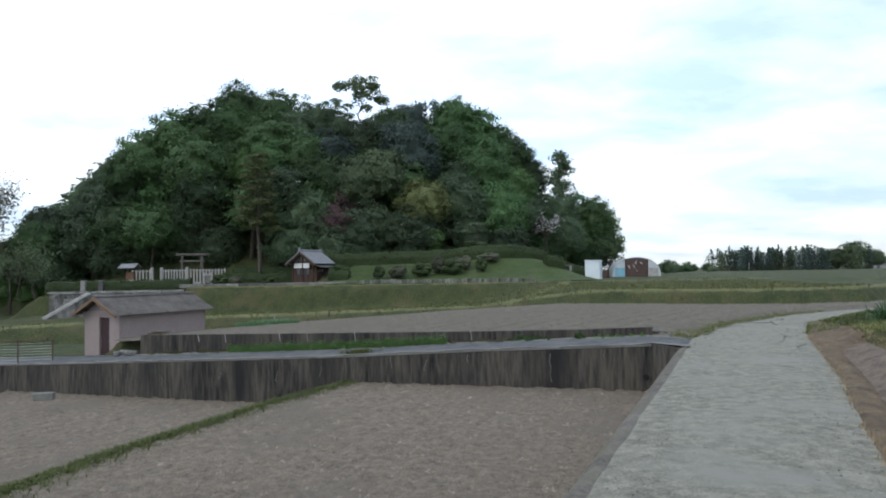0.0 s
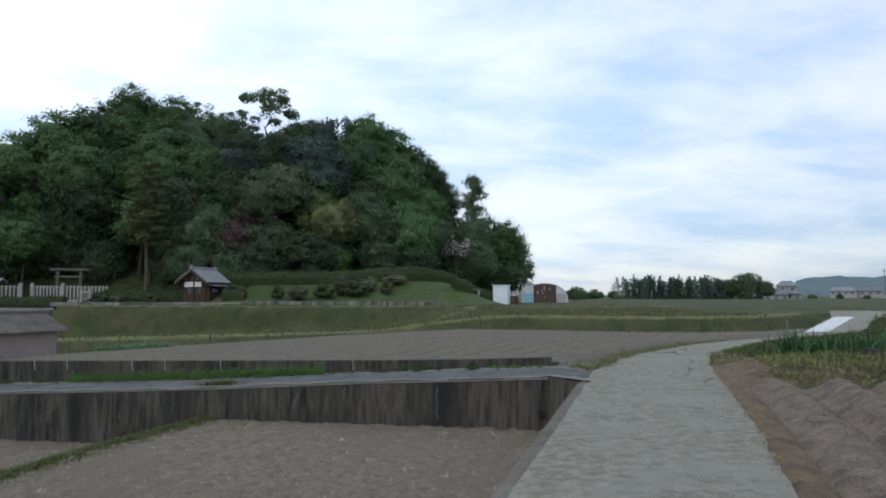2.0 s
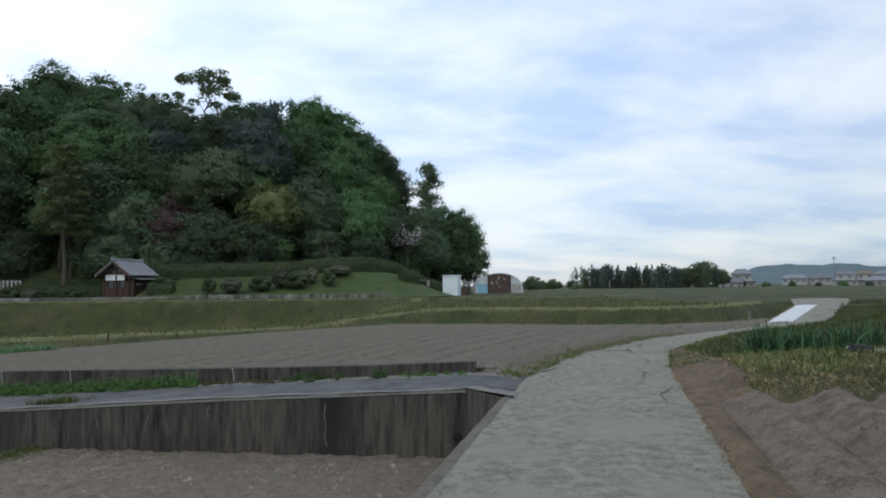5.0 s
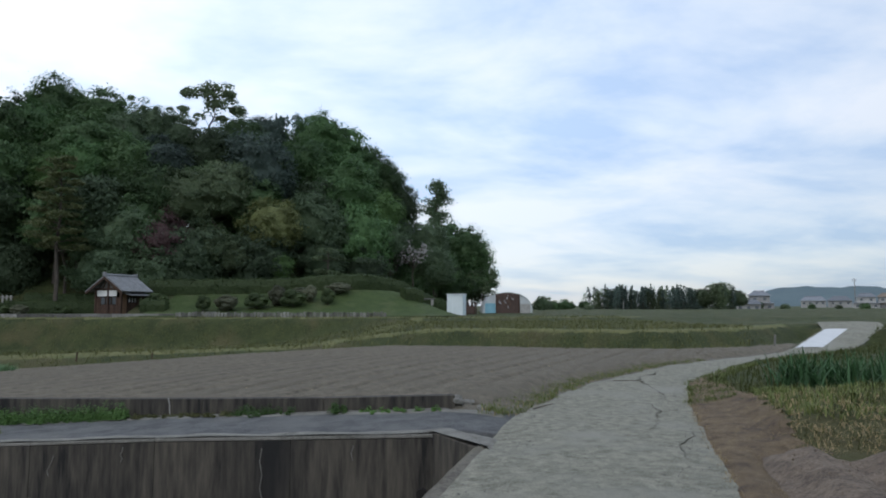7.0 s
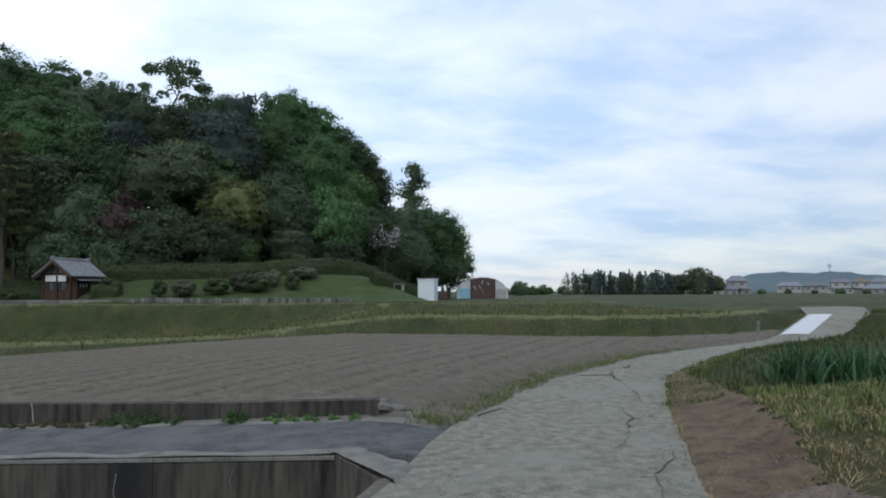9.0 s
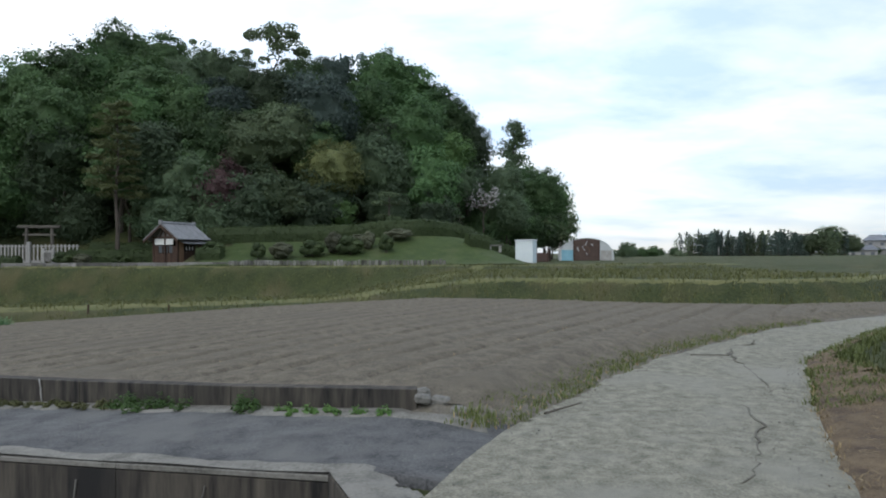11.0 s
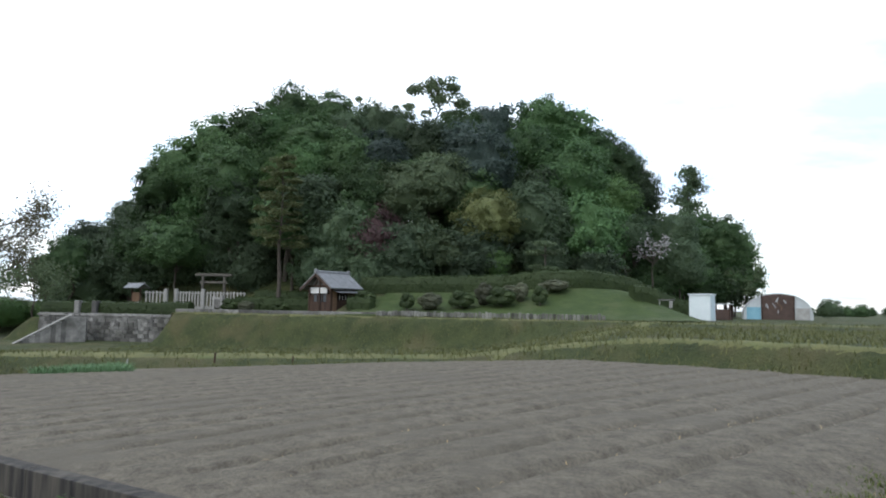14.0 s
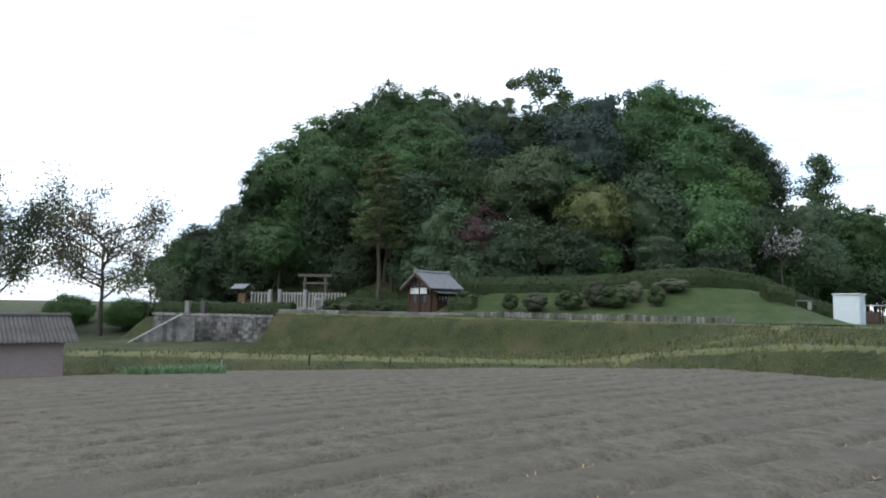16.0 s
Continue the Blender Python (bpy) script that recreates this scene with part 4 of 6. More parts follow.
# ---- hedges and shrubs ----
def leafy_box(name, poly, width, height, material, label, category, seed, dens=90, leaf=0.085):
    """A clipped hedge along a line of ground points."""
    rs = np.random.RandomState(seed)
    V, Fq, P, N = [], [], [], []
    pts = []
    for (x0, y0), (x1, y1) in zip(poly[:-1], poly[1:]):
        n = max(2, int(math.hypot(x1 - x0, y1 - y0) / 0.5))
        pts += [(x0 + (x1 - x0) * k / n, y0 + (y1 - y0) * k / n) for k in range(n)]
    pts.append(poly[-1])
    pts = np.array(pts)
    tang = np.gradient(pts, axis=0)
    tang /= np.linalg.norm(tang, axis=1, keepdims=True)
    side = np.stack([-tang[:, 1], tang[:, 0]], 1)
    prof = [(-0.5, 0.0), (-0.52, 0.55), (-0.42, 0.93), (-0.2, 1.0), (0.2, 1.0), (0.42, 0.93), (0.52, 0.55), (0.5, 0.0)]
    zb = land(pts[:, 0], pts[:, 1])
    wob = 1 + 0.08 * fbm(pts[:, 0], pts[:, 1], 1.5, seed)
    for i in range(len(pts)):
        for u, w in prof:
            V.append((pts[i, 0] + side[i, 0] * u * width * wob[i], pts[i, 1] + side[i, 1] * u * width * wob[i], zb[i] - 0.1 + w * (height * wob[i] + 0.1)))
    k = len(prof)
    for i in range(len(pts) - 1):
        for j in range(k - 1):
            a = i * k + j
            Fq.append((a, a + 1, a + k + 1, a + k))
    Fq += [tuple(range(k)), tuple(range((len(pts) - 1) * k, len(pts) * k))[::-1]]
    V = np.array(V)
    for q in Fq:
        quad = V[list(q[:4])]
        area = np.linalg.norm(np.cross(quad[1] - quad[0], quad[3] - quad[0]))
        nrm = np.cross(quad[1] - quad[0], quad[3] - quad[0])
        nrm = nrm / (np.linalg.norm(nrm) + 1e-9)
        for _ in range(int(area * dens) + 1):
            a, b = rs.rand(2)
            P.append((quad[0] * (1 - a) + quad[1] * a) * (1 - b) + (quad[3] * (1 - a) + quad[2] * a) * b)
            N.append(nrm)
    P, N = np.array(P), np.array(N)
    N = N + rs.normal(scale=0.5, size=N.shape)
    N /= np.linalg.norm(N, axis=1, keepdims=True)
    v, f = leaves_at(P + rs.normal(scale=0.05, size=P.shape), N, leaf, rs)
    me = mesh_of(name, np.vstack([V, v]), [list(q) for q in Fq] + (f + len(V)).tolist(), material)
    return tagged(obj(name, me), label, category)


leafy_box("hedge", [(-10.6, 62.5), (-5, 62.6), (0.5, 62.0), (3.0, 60.6), (5.0, 60.2), (7.5, 61.5), (10.5, 63.5), (14.5, 66)], 1.5, 1.15, L_HEDGE, "long clipped hedge at the foot of the wood", "hedge", 51)
leafy_box("hedge", [(-34.0, 56.6), (-21.8, 56.9)], 0.9, 1.1, L_HEDGE, "low clipped hedge behind the stone wall", "hedge", 52)
leafy_box("hedge", [(-20.3, 60.6), (-14.3, 61.8)], 0.9, 1.15, L_HEDGE, "clipped hedge beside the tall pine", "hedge", 53)
leafy_box("hedge", [(-20.0, 63.2), (-11.5, 64.0)], 1.0, 1.7, L_HEDGE, "taller clipped hedge behind the hut", "hedge", 54)
leafy_box("hedge", [(-9.9, 57.6), (-8.2, 57.4)], 0.9, 0.75, L_HEDGE, "short clipped hedge beside the hut", "hedge", 55)
leafy_box("hedge", [(9.0, 57.5), (10.4, 57.9)], 1.2, 0.9, L_HEDGE, "rounded clipped bush on the lawn slope", "hedge", 56)

SHRUB = {}


def shrub(x, y, r, h, material, label, seed):
    key = (material.name, seed % 2)
    if key not in SHRUB:
        SHRUB[key] = crown_mesh("foliage", 300 + seed, material, lobes=18, per=70, leaf=0.07, lobe_r=(0.38, 0.5), spread=0.55)
    zb = float(land(x, y))
    t = thing("shrub", pose(x, y, zb - 0.03), label, "shrub", "clipped shrubs on the lawn")
    st = part("stem", rod((0, 0, 0), (0, 0, h * 0.5), 0.05, 0.03), M_BARK, t)
    fo = obj("foliage", SHRUB[key], t)
    fo.location, fo.scale = (0, 0, h * 0.58), (r * 1.3, r * 1.1, h * 0.6)
    return t


L_SHRUB = leaf_mat("clipped_shrub_leaves", (0.062, 0.072, 0.045), (0.145, 0.150, 0.095))
for k, (x, y, r, h) in enumerate([(-5.5, 56.6, 0.45, 1.2), (-3.9, 56.6, 0.75, 1.1), (-1.8, 56.7, 0.75, 1.2), (-0.4, 57.2, 0.55, 1.45), (0.8, 56.6, 0.8, 1.3), (2.0, 57.4, 0.45, 1.2), (3.3, 56.5, 0.45, 1.25), (4.1, 58.6, 0.9, 0.8), (-9.2, 58.8, 0.7, 0.9), (-18.8, 59.4, 0.6, 0.8), (-20.2, 59.6, 0.7, 1.0), (-21.4, 60.2, 0.6, 0.9), (-16.0, 59.5, 0.6, 0.85), (1.2, 58.8, 0.9, 0.7)]):
    shrub(x, y, r, h, L_SHRUB if k % 2 else L_HEDGE, "clipped rounded shrub on the lawn", k)

# cloud-pruned pine on the lawn
nz = float(land(3.2, 62.4))
niwaki = thing("cloud_pruned_pine", pose(3.2, 62.4, nz), "cloud-pruned garden pine with flat layered pads", "tree")
bm = rod((0, 0, -0.1), (0.05, 0, 3.3), 0.09, 0.05)
PADS = [(0.0, 3.4, 0.95), (-0.7, 2.75, 0.75), (0.75, 2.75, 0.75), (-0.5, 1.7, 0.7), (0.3, 1.55, 0.8), (-1.2, 0.85, 0.8)]
for dx, z, r in PADS:
    rod_bm(bm, (0.02, 0, z - 0.25), (dx, 0, z - 0.05), 0.04, 0.025, 6)
part("trunk", bm, M_BARK, niwaki)
for dx, z, r in PADS:
    rp = np.random.RandomState(int(z * 100))
    P = unit_dirs(420, rp) * rp.uniform(0.6, 1, (420, 1)) * np.array([r, r * 0.9, 0.22]) + np.array([dx, 0, z])
    v, f = leaves_at(P, unit_dirs(420, rp) * 0.5 + np.array([0, 0, 0.8]), 0.09, rp, 0.5)
    obj("pad", mesh_of("pad", v, f, L_OLIVE), niwaki)

# lawn in front of the hedge, trodden grass on the ledge, track up the bank
lawn = grid_mesh("lawn", np.arange(-10, 14, 0.5), np.arange(51.5, 63, 0.4), lambda x, y: land(x, y) + 0.04, M_LAWN, lambda x, y: (y > bank_y(x) + 1.2) & (y < 62.6) & (x > -9.4 + 0.2 * (y - 57)) & (x < 12.5))
tagged(obj("lawn", lawn), "mown green lawn sloping up to the hedge", "lawn", kind="structure")


def path_inside(x, y):
    d = y - foot_y(x)
    ledge = np.minimum(np.minimum(d - 1.35 - 0.1 * fbm(x, y, 2.0, 3), np.interp(x, [5, 9], [2.6, 1.85]) + 0.12 * fbm(x, y, 2.0, 6) - d), np.minimum(x + 22, road_l(y) - 0.3 - x))
    rise = np.minimum(0.9 - np.abs(y - (36.2 + (x - 3.5) * 2.3)), np.minimum(x - 3.5, 10 - x))
    lip = np.minimum(np.minimum(y - bank_y(x) - 0.1, bank_y(x) + 0.7 + 0.2 * fbm(x, y, 2.0, 7) - y), np.minimum(x + 23, 24 - x))
    return np.maximum(np.maximum(ledge, rise), lip)


pth = grid_mesh("grass_path", np.arange(-22, 26, 0.16), np.arange(28, 56.5, 0.16), lambda x, y: land(x, y) - 0.01 + 0.03 * fbm(x, y, 1.3, 1) + 0.03 * np.clip(path_inside(x, y) / 0.3, -2, 1), M_PATHGRASS, lambda x, y: path_inside(x, y) > -0.35)
tagged(obj("grass_path", pth), "pale trodden dry grass along the terrace edges", "path", kind="structure")

shl = grid_mesh("earth_shoulder", np.arange(-6, 9, 0.1), np.arange(-6, 17.6, 0.12), lambda x, y: land(x, y) + 0.01 + 0.05 * np.clip((road_l(y) - x) / 0.15 + 0.3 * fbm(x, y, 0.8, 14), -1.2, 0.8) + clods(x, y, 0.03, 12), M_EARTH,
                lambda x, y: (x > road_l(y) - 0.75) & (x < road_l(y) + np.where(y < 14.6, 0.3, -0.05)) & (side_s(x, y) < 0.25) & (wing_d(x, y) < 0.02))
tagged(obj("earth_shoulder", shl), "bare earth slope below the lane", "bank", kind="structure")
shr = grid_mesh("straw_shoulder", np.arange(-3, 18, 0.1), np.arange(-6, 24, 0.1), lambda x, y: land(x, y) + 0.06 * np.clip((x - road_r(y)) / 0.15 + 0.3 * fbm(x, y, 0.7, 15), -1.2, 0.9) + clods(x, y, 0.04, 13) - 0.16 * sm(0.4, 0.66, x - road_r(y)) * sm(14, 13, y), M_STRAWGROUND,
                lambda x, y: (x > road_r(y) - 0.3) & (x < road_r(y) + np.where(y > 13, 0.7 * sm(21.5, 17, y) + 0.4, 0.62) + 0.12 * fbm(x, y, 0.7, 16)))
tagged(obj("straw_shoulder", shr), "dry straw and earth beside the lane", "bank", kind="structure")


# ---- grasses ----
def blades(name, P, h, w, material, label, seed, lean=0.45, category="grass", kind="stuff"):
    """Thin bent blades rooted at P."""
    rs = np.random.RandomState(seed)
    n = len(P)
    a = rs.uniform(0, 6.283, n)
    d = np.stack([np.cos(a), np.sin(a), np.zeros(n)], 1)
    b = np.stack([-np.sin(a), np.cos(a), np.zeros(n)], 1)
    hh = (h * rs.uniform(0.5, 1.25, n))[:, None]
    ln = (lean * rs.uniform(0.2, 1.3, n))[:, None]
    up = np.array([0, 0, 1.0])
    mid = P + up * hh * 0.6 + d * hh * ln * 0.4
    tip = P + up * hh * (1 - 0.25 * ln) + d * hh * ln
    ww = w * rs.uniform(0.7, 1.3, n)[:, None]
    V = np.stack([P - b * ww, P + b * ww, mid + b * ww * 0.8, mid - b * ww * 0.8, tip], 1).reshape(-1, 3)
    i = np.arange(n)[:, None] * 5
    Fq = np.hstack([i, i + 1, i + 2, i + 3]).tolist() + np.hstack([i + 3, i + 2, i + 4]).tolist()
    return tagged(obj(name, mesh_of(name, V, Fq, material)), label, category, kind=kind)


def scatter(n, x0, x1, y0, y1, keep, seed, clump=0, zfun=None):
    rs = np.random.RandomState(seed)
    X, Y = rs.uniform(x0, x1, n * 4), rs.uniform(y0, y1, n * 4)
    if clump:
        k = fbm(X, Y, clump, seed)
        ok = keep(X, Y) & (k > rs.uniform(-0.6, 0.7, len(X)))
    else:
        ok = keep(X, Y)
    X, Y = X[ok][:n], Y[ok][:n]
    return np.stack([X, Y, (zfun or land)(X, Y) - 0.01], 1)


rg = np.random.RandomState(77)
yy = rg.uniform(2, 19.4, 30000)
ax = np.interp(yy, [2, 9.5, 12, 16, 19, 22], [-9.8, -7.1, -6.4, -4.7, -3.0, -1.3]) + rg.normal(scale=0.33, size=len(yy)) + 0.2
blades("baulk_grass", np.stack([ax, yy, land(ax, yy) + 0.02], 1), 0.14, 0.008, M_MEADOW, "green grass on the baulk between fields", 61, 0.9)


def wall_weeds(n, x0, x1, h, r0, material, label, seed, leaf=0.02, s0=1.72):
    """Leafy weeds: domed bunches of small leaves and a few stalks at the foot of the far wall."""
    r = np.random.RandomState(seed)
    P, N = [], []
    for _ in range(n):
        x, s = r.uniform(x0, x1), min(1.86, s0 + r.normal() * 0.06)
        hh, rad = h * r.uniform(0.45, 1.25), r0 * r.uniform(0.6, 1.3)
        k = 46
        d = unit_dirs(k, r)
        d[:, 2] = np.abs(d[:, 2])
        q = d * np.array([rad, rad, hh]) * r.uniform(0.35, 1.05, (k, 1))
        P.append(q + np.array(side_pt(x, s, side_z(x) + 0.03)))
        N.append(d + np.array([0, 0, 0.4]) + r.normal(scale=0.4, size=d.shape))
    P, N = np.vstack(P), np.vstack(N)
    N /= np.linalg.norm(N, axis=1, keepdims=True)
    v, f = leaves_at(P, N, leaf, r, 0.5)
    return tagged(obj("weeds", mesh_of("weeds", v, f, material)), label, "weeds", kind="stuff")


wall_weeds(40, -10.8, -7.4, 0.15, 0.1, M_BLADE_DRY, "thin weeds by the shed", 61)
wall_weeds(700, -7.4, 0.05, 0.27, 0.12, M_WEED, "lush green weeds along the wall foot", 62)
wall_weeds(34, 1.95, 3.0, 0.16, 0.09, M_WEED, "clump of green weeds at the wall foot", 63)
wall_weeds(14, 3.6, 3.85, 0.24, 0.08, M_WEED, "tall weed clump at the wall foot", 64)
wall_weeds(18, 4.0, 5.4, 0.08, 0.06, M_WEED, "small weeds at the wall foot", 65)
wall_weeds(46, 0.2, 2.0, 0.07, 0.06, M_BLADE_DRY, "dry low weeds at the wall foot", 66)

ve = grid_mesh("verge_earth", np.arange(4.5, 20, 0.1), np.arange(16.5, 31, 0.1), lambda x, y: land(x, y, 0.3, 99) + (land(x, y, 0.3, 1.6) - land(x, y, 0.3, 99)) * sm(1.7, 2.3, side_s(x, y)) - 0.02 + 0.05 * np.clip((side_s(x, y) - 1.8) / 0.2, -1.6, 1) + clods(x, y, 0.035, 18), M_EARTH,
               lambda x, y: (x > road_l(y) - 1.3) & (x < road_l(y) + 0.12 + 0.1 * fbm(x, y, 0.9, 19)) & (side_s(x, y) > 1.35) & (x > 5.5))
tagged(obj("verge_earth", ve), "bare earthy verge between lane and field", "verge", kind="structure")
verge = lambda x, y: (x > road_l(y) - 0.75 + 0.2 * fbm(x, y, 1.0, 2)) & (x < road_l(y) + 0.12 * fbm(x, y, 0.8, 4)) & (side_s(x, y) > 1.5)
blades("verge_grass", scatter(34000, 5, 15, 17, 26, verge, 67, 0.8, lambda x, y: land(x, y, 0.3, 1.6) + 0.03), 0.085, 0.0055, M_MEADOW, "short green verge grass along the lane", 67, 0.7)
blades("verge_straw", scatter(6500, 5, 14, 17, 25, verge, 68, 0.9, lambda x, y: land(x, y, 0.3, 1.6) + 0.02), 0.07, 0.005, M_STRAW, "dry straw-coloured verge grass", 68, 0.9)
blades("road_straw", scatter(90000, -2, 13, -2, 20, lambda x, y: (x > road_r(y) - 0.05 + 0.14 * fbm(x, y, 0.9, 8)) & (x < road_r(y) + 0.42 + 0.5 * sm(13, 15, y)), 69, 0.9), 0.095, 0.0045, M_STRAW, "dead straw beside the lane", 69, 1.3)
blades("mound_grass", scatter(9000, 8, 19, 13.8, 19.5, lambda x, y: (x > road_r(y) + 0.8), 70, 0.7), 0.10, 0.006, M_BLADE_DRY, "rough half-dry grass on the field edge", 70, 0.9)
blades("mound_straw", scatter(10000, 8.4, 16.5, 13.7, 16.6, lambda x, y: (x > road_r(y) + 0.3), 71, 0.6), 0.09, 0.0028, M_STRAW, "heap of dry straw stalks", 71, 2.2)
blades("meadow_blades", scatter(15000, 11, 34, 14, 34, lambda x, y: (x > road_r(y) + 0.5), 72, 2.5), 0.2, 0.012, M_MEADOW, "green meadow grass on the slope", 72, 0.7)
blades("bank_blades", scatter(22000, -22, 22, 29, 56, lambda x, y: (y > foot_y(x) - 0.2) & (y < bank_y(x) + 0.4) & (x < road_l(y) - 0.2), 73, 2.0), 0.17, 0.016, M_BLADE_DRY, "rough grass tufts on the terrace banks", 73, 0.7)
blades("bank_edge_blades", scatter(6000, -13, 20, 28, 37, lambda x, y: (np.abs(y - foot_y(x)) < 0.35) & (x < road_l(y) - 0.3), 74, 0.8), 0.2, 0.012, M_BLADE_DRY, "ragged dry grass along the field edge", 74, 0.8)

blades("lane_side_grass", scatter(45000, 9, 22, 17.4, 30, lambda x, y: (x > road_r(y) - 0.02 + 0.15 * fbm(x, y, 0.8, 31)) & (x < road_r(y) + 0.9), 75, 1.2), 0.13, 0.008, M_MEADOW, "green grass along the lane's edge", 75, 0.7)
blades("mound_green", scatter(6000, 9.5, 19, 14.6, 18.2, lambda x, y: (x > road_r(y) + 1.2), 76, 1.3), 0.15, 0.008, M_MEADOW, "green grass tufts on the field edge", 76, 0.8)

# iris clumps
IRIS = []
for k in range(6):
    bend = 0.06 + 0.07 * k
    V = []
    for i in range(6):
        f = i / 5
        w = 0.022 * (1 - f ** 2.2)
        V += [(-w, bend * f * f * 1.6, 0.74 * f * (1 - 0.06 * k * f)), (w, bend * f * f * 1.6 + 0.004, 0.74 * f * (1 - 0.06 * k * f))]
    IRIS.append(mesh_of("leaf", V, [(2 * i, 2 * i + 1, 2 * i + 3, 2 * i + 2) for i in range(5)], M_IRIS, True))
for k, (cx, cy, rr, n) in enumerate([(12.9, 18.9, 0.6, 170), (13.6, 18.5, 0.75, 260), (14.4, 18.0, 0.6, 190), (15.6, 17.8, 0.5, 80)]):
    r = np.random.RandomState(80 + k)
    X, Y = cx + r.normal(scale=rr * 0.5, size=n), cy + r.normal(scale=rr * 0.4, size=n)
    clump = thing("iris_clump", pose(cx, cy, float(land(cx, cy))), "tall dark green iris leaves by the lane", "plant", "iris clumps")
    for x, y in zip(X, Y):
        lf = obj("leaf", IRIS[r.randint(6)], clump)
        lf.matrix_basis = pose(x - cx, y - cy, float(land(x, y) - land(cx, cy)) - 0.02, 0, 0, r.uniform(0, 360)) @ Matrix.Scale(r.uniform(0.6, 1.15), 4)
# leeks
r = np.random.RandomState(90)
A_, B_ = np.round(r.uniform(0, 1, 2200) * 14) / 14 + r.normal(scale=0.012, size=2200), r.uniform(0, 1, 2200)
X, Y = -9.1 + 2.3 * B_ - 1.9 * A_, 30.1 + 1.35 * B_ + 1.8 * A_
blades("leek_bed", np.stack([X, Y, land(X, Y)], 1), 0.36, 0.014, M_LEEK, "bed of green leeks at the field's end", 91, 0.8, "vegetables")


def clod_field(name, n, x0, x1, y0, y1, keep, size, material, label, seed, zfun=land):
    r = np.random.RandomState(seed)
    P = scatter(n, x0, x1, y0, y1, keep, seed, zfun=zfun) + np.array([0, 0, 0.05])
    octa = np.array([(1, 0, 0), (0, 1, 0), (-1, 0, 0), (0, -1, 0), (0, 0, 0.7), (0, 0, -0.7)], float)
    of = np.array([(0, 1, 4), (1, 2, 4), (2, 3, 4), (3, 0, 4), (1, 0, 5), (2, 1, 5), (3, 2, 5), (0, 3, 5)])
    m = len(P)
    V = octa[None] * r.uniform(0.55, 1.3, (m, 6, 1)) * (size * r.uniform(0.35, 1.4, (m, 1, 1)) ** 1.5)
    a = r.uniform(0, 6.283, m)
    c, s_ = np.cos(a)[:, None], np.sin(a)[:, None]
    V = np.stack([V[..., 0] * c - V[..., 1] * s_, V[..., 0] * s_ + V[..., 1] * c, V[..., 2]], -1) + P[:, None]
    Fq = (of[None] + np.arange(m)[:, None, None] * 6).reshape(-1, 3)
    return tagged(obj(name, mesh_of(name, V.reshape(-1, 3), Fq, material)), label, "soil", kind="stuff")


blades("field_stubble", scatter(5200, -12, 5, 5, 20, lambda x, y: (side_s(x, y) < -0.2) & (x < road_l(y) - 0.9) & (np.abs(aze_d(x, y)) > 0.35), 97, 1.2, lambda x, y: land(x, y) + 0.06), 0.06, 0.007, M_STRAW, "dry straw stubble on the near field", 97, 1.6, "stubble")
blades("field_stubble", scatter(3000, -11, 14, 18, 34, lambda x, y: (side_s(x, y) > 2.3) & (far_inside(x, y) > 0.4), 98, 1.5, lambda x, y: land(x, y, 0.3, 1.6) + 0.06), 0.05, 0.007, M_STRAW, "dry straw stubble on the far field", 98, 1.6, "stubble")
M_CLOD = mat("soil_clods", (0.12, 0.10, 0.075), (0.33, 0.285, 0.225), scale=3.0, fine=6, bump=0.5)
clod_field("soil_clods", 26000, -12, 5, 5, 20, lambda x, y: (side_s(x, y) < -0.2) & (x < road_l(y) - 0.9) & (np.abs(aze_d(x, y)) > 0.35), 0.042, M_CLOD, "loose dry clods on the near field", 95)
clod_field("soil_clods", 14000, -11, 14, 18, 34, lambda x, y: (side_s(x, y) > 2.3) & (y < foot_y(x) - 0.4) & (x < road_l(y) - 1.3) & (lot_d(x, y) > 0.6), 0.022, M_CLOD, "loose dry clods on the far field", 96, lambda x, y: land(x, y, 0.3, 1.6))


# ---- buildings and furnishings ----
def slab(p0, p1, p2, p3, thick, material, parent, name, label=""):
    """A four-cornered board of a given thickness, p0 to p3 in turn."""
    q = [Vector(v) for v in (p0, p1, p2, p3)]
    n = (q[1] - q[0]).cross(q[3] - q[0]).normalized() * thick
    bm = bmesh.new()
    a = [bm.verts.new(v) for v in q]
    b = [bm.verts.new(v - n) for v in q]
    bm.faces.new(a)
    bm.faces.new(b[::-1])
    for k in range(4):
        bm.faces.new((b[k], b[(k + 1) % 4], a[(k + 1) % 4], a[k]))
    bmesh.ops.recalc_face_normals(bm, faces=list(bm.faces))
    return part(name, bm, material, parent, label)


def tiled_slope(a, b, c, d, cols, material, parent, tile_r=0.07):
    """Half-round tile rows laid on a slope; a, b along the ridge, d, c along the eave."""
    a, b, c, d = (Vector(v) for v in (a, b, c, d))
    for k in range(cols + 1):
        f = k / cols
        bm = rod(a.lerp(b, f), d.lerp(c, f), tile_r, tile_r, 6)
        part("roof_rib", bm, material, parent)


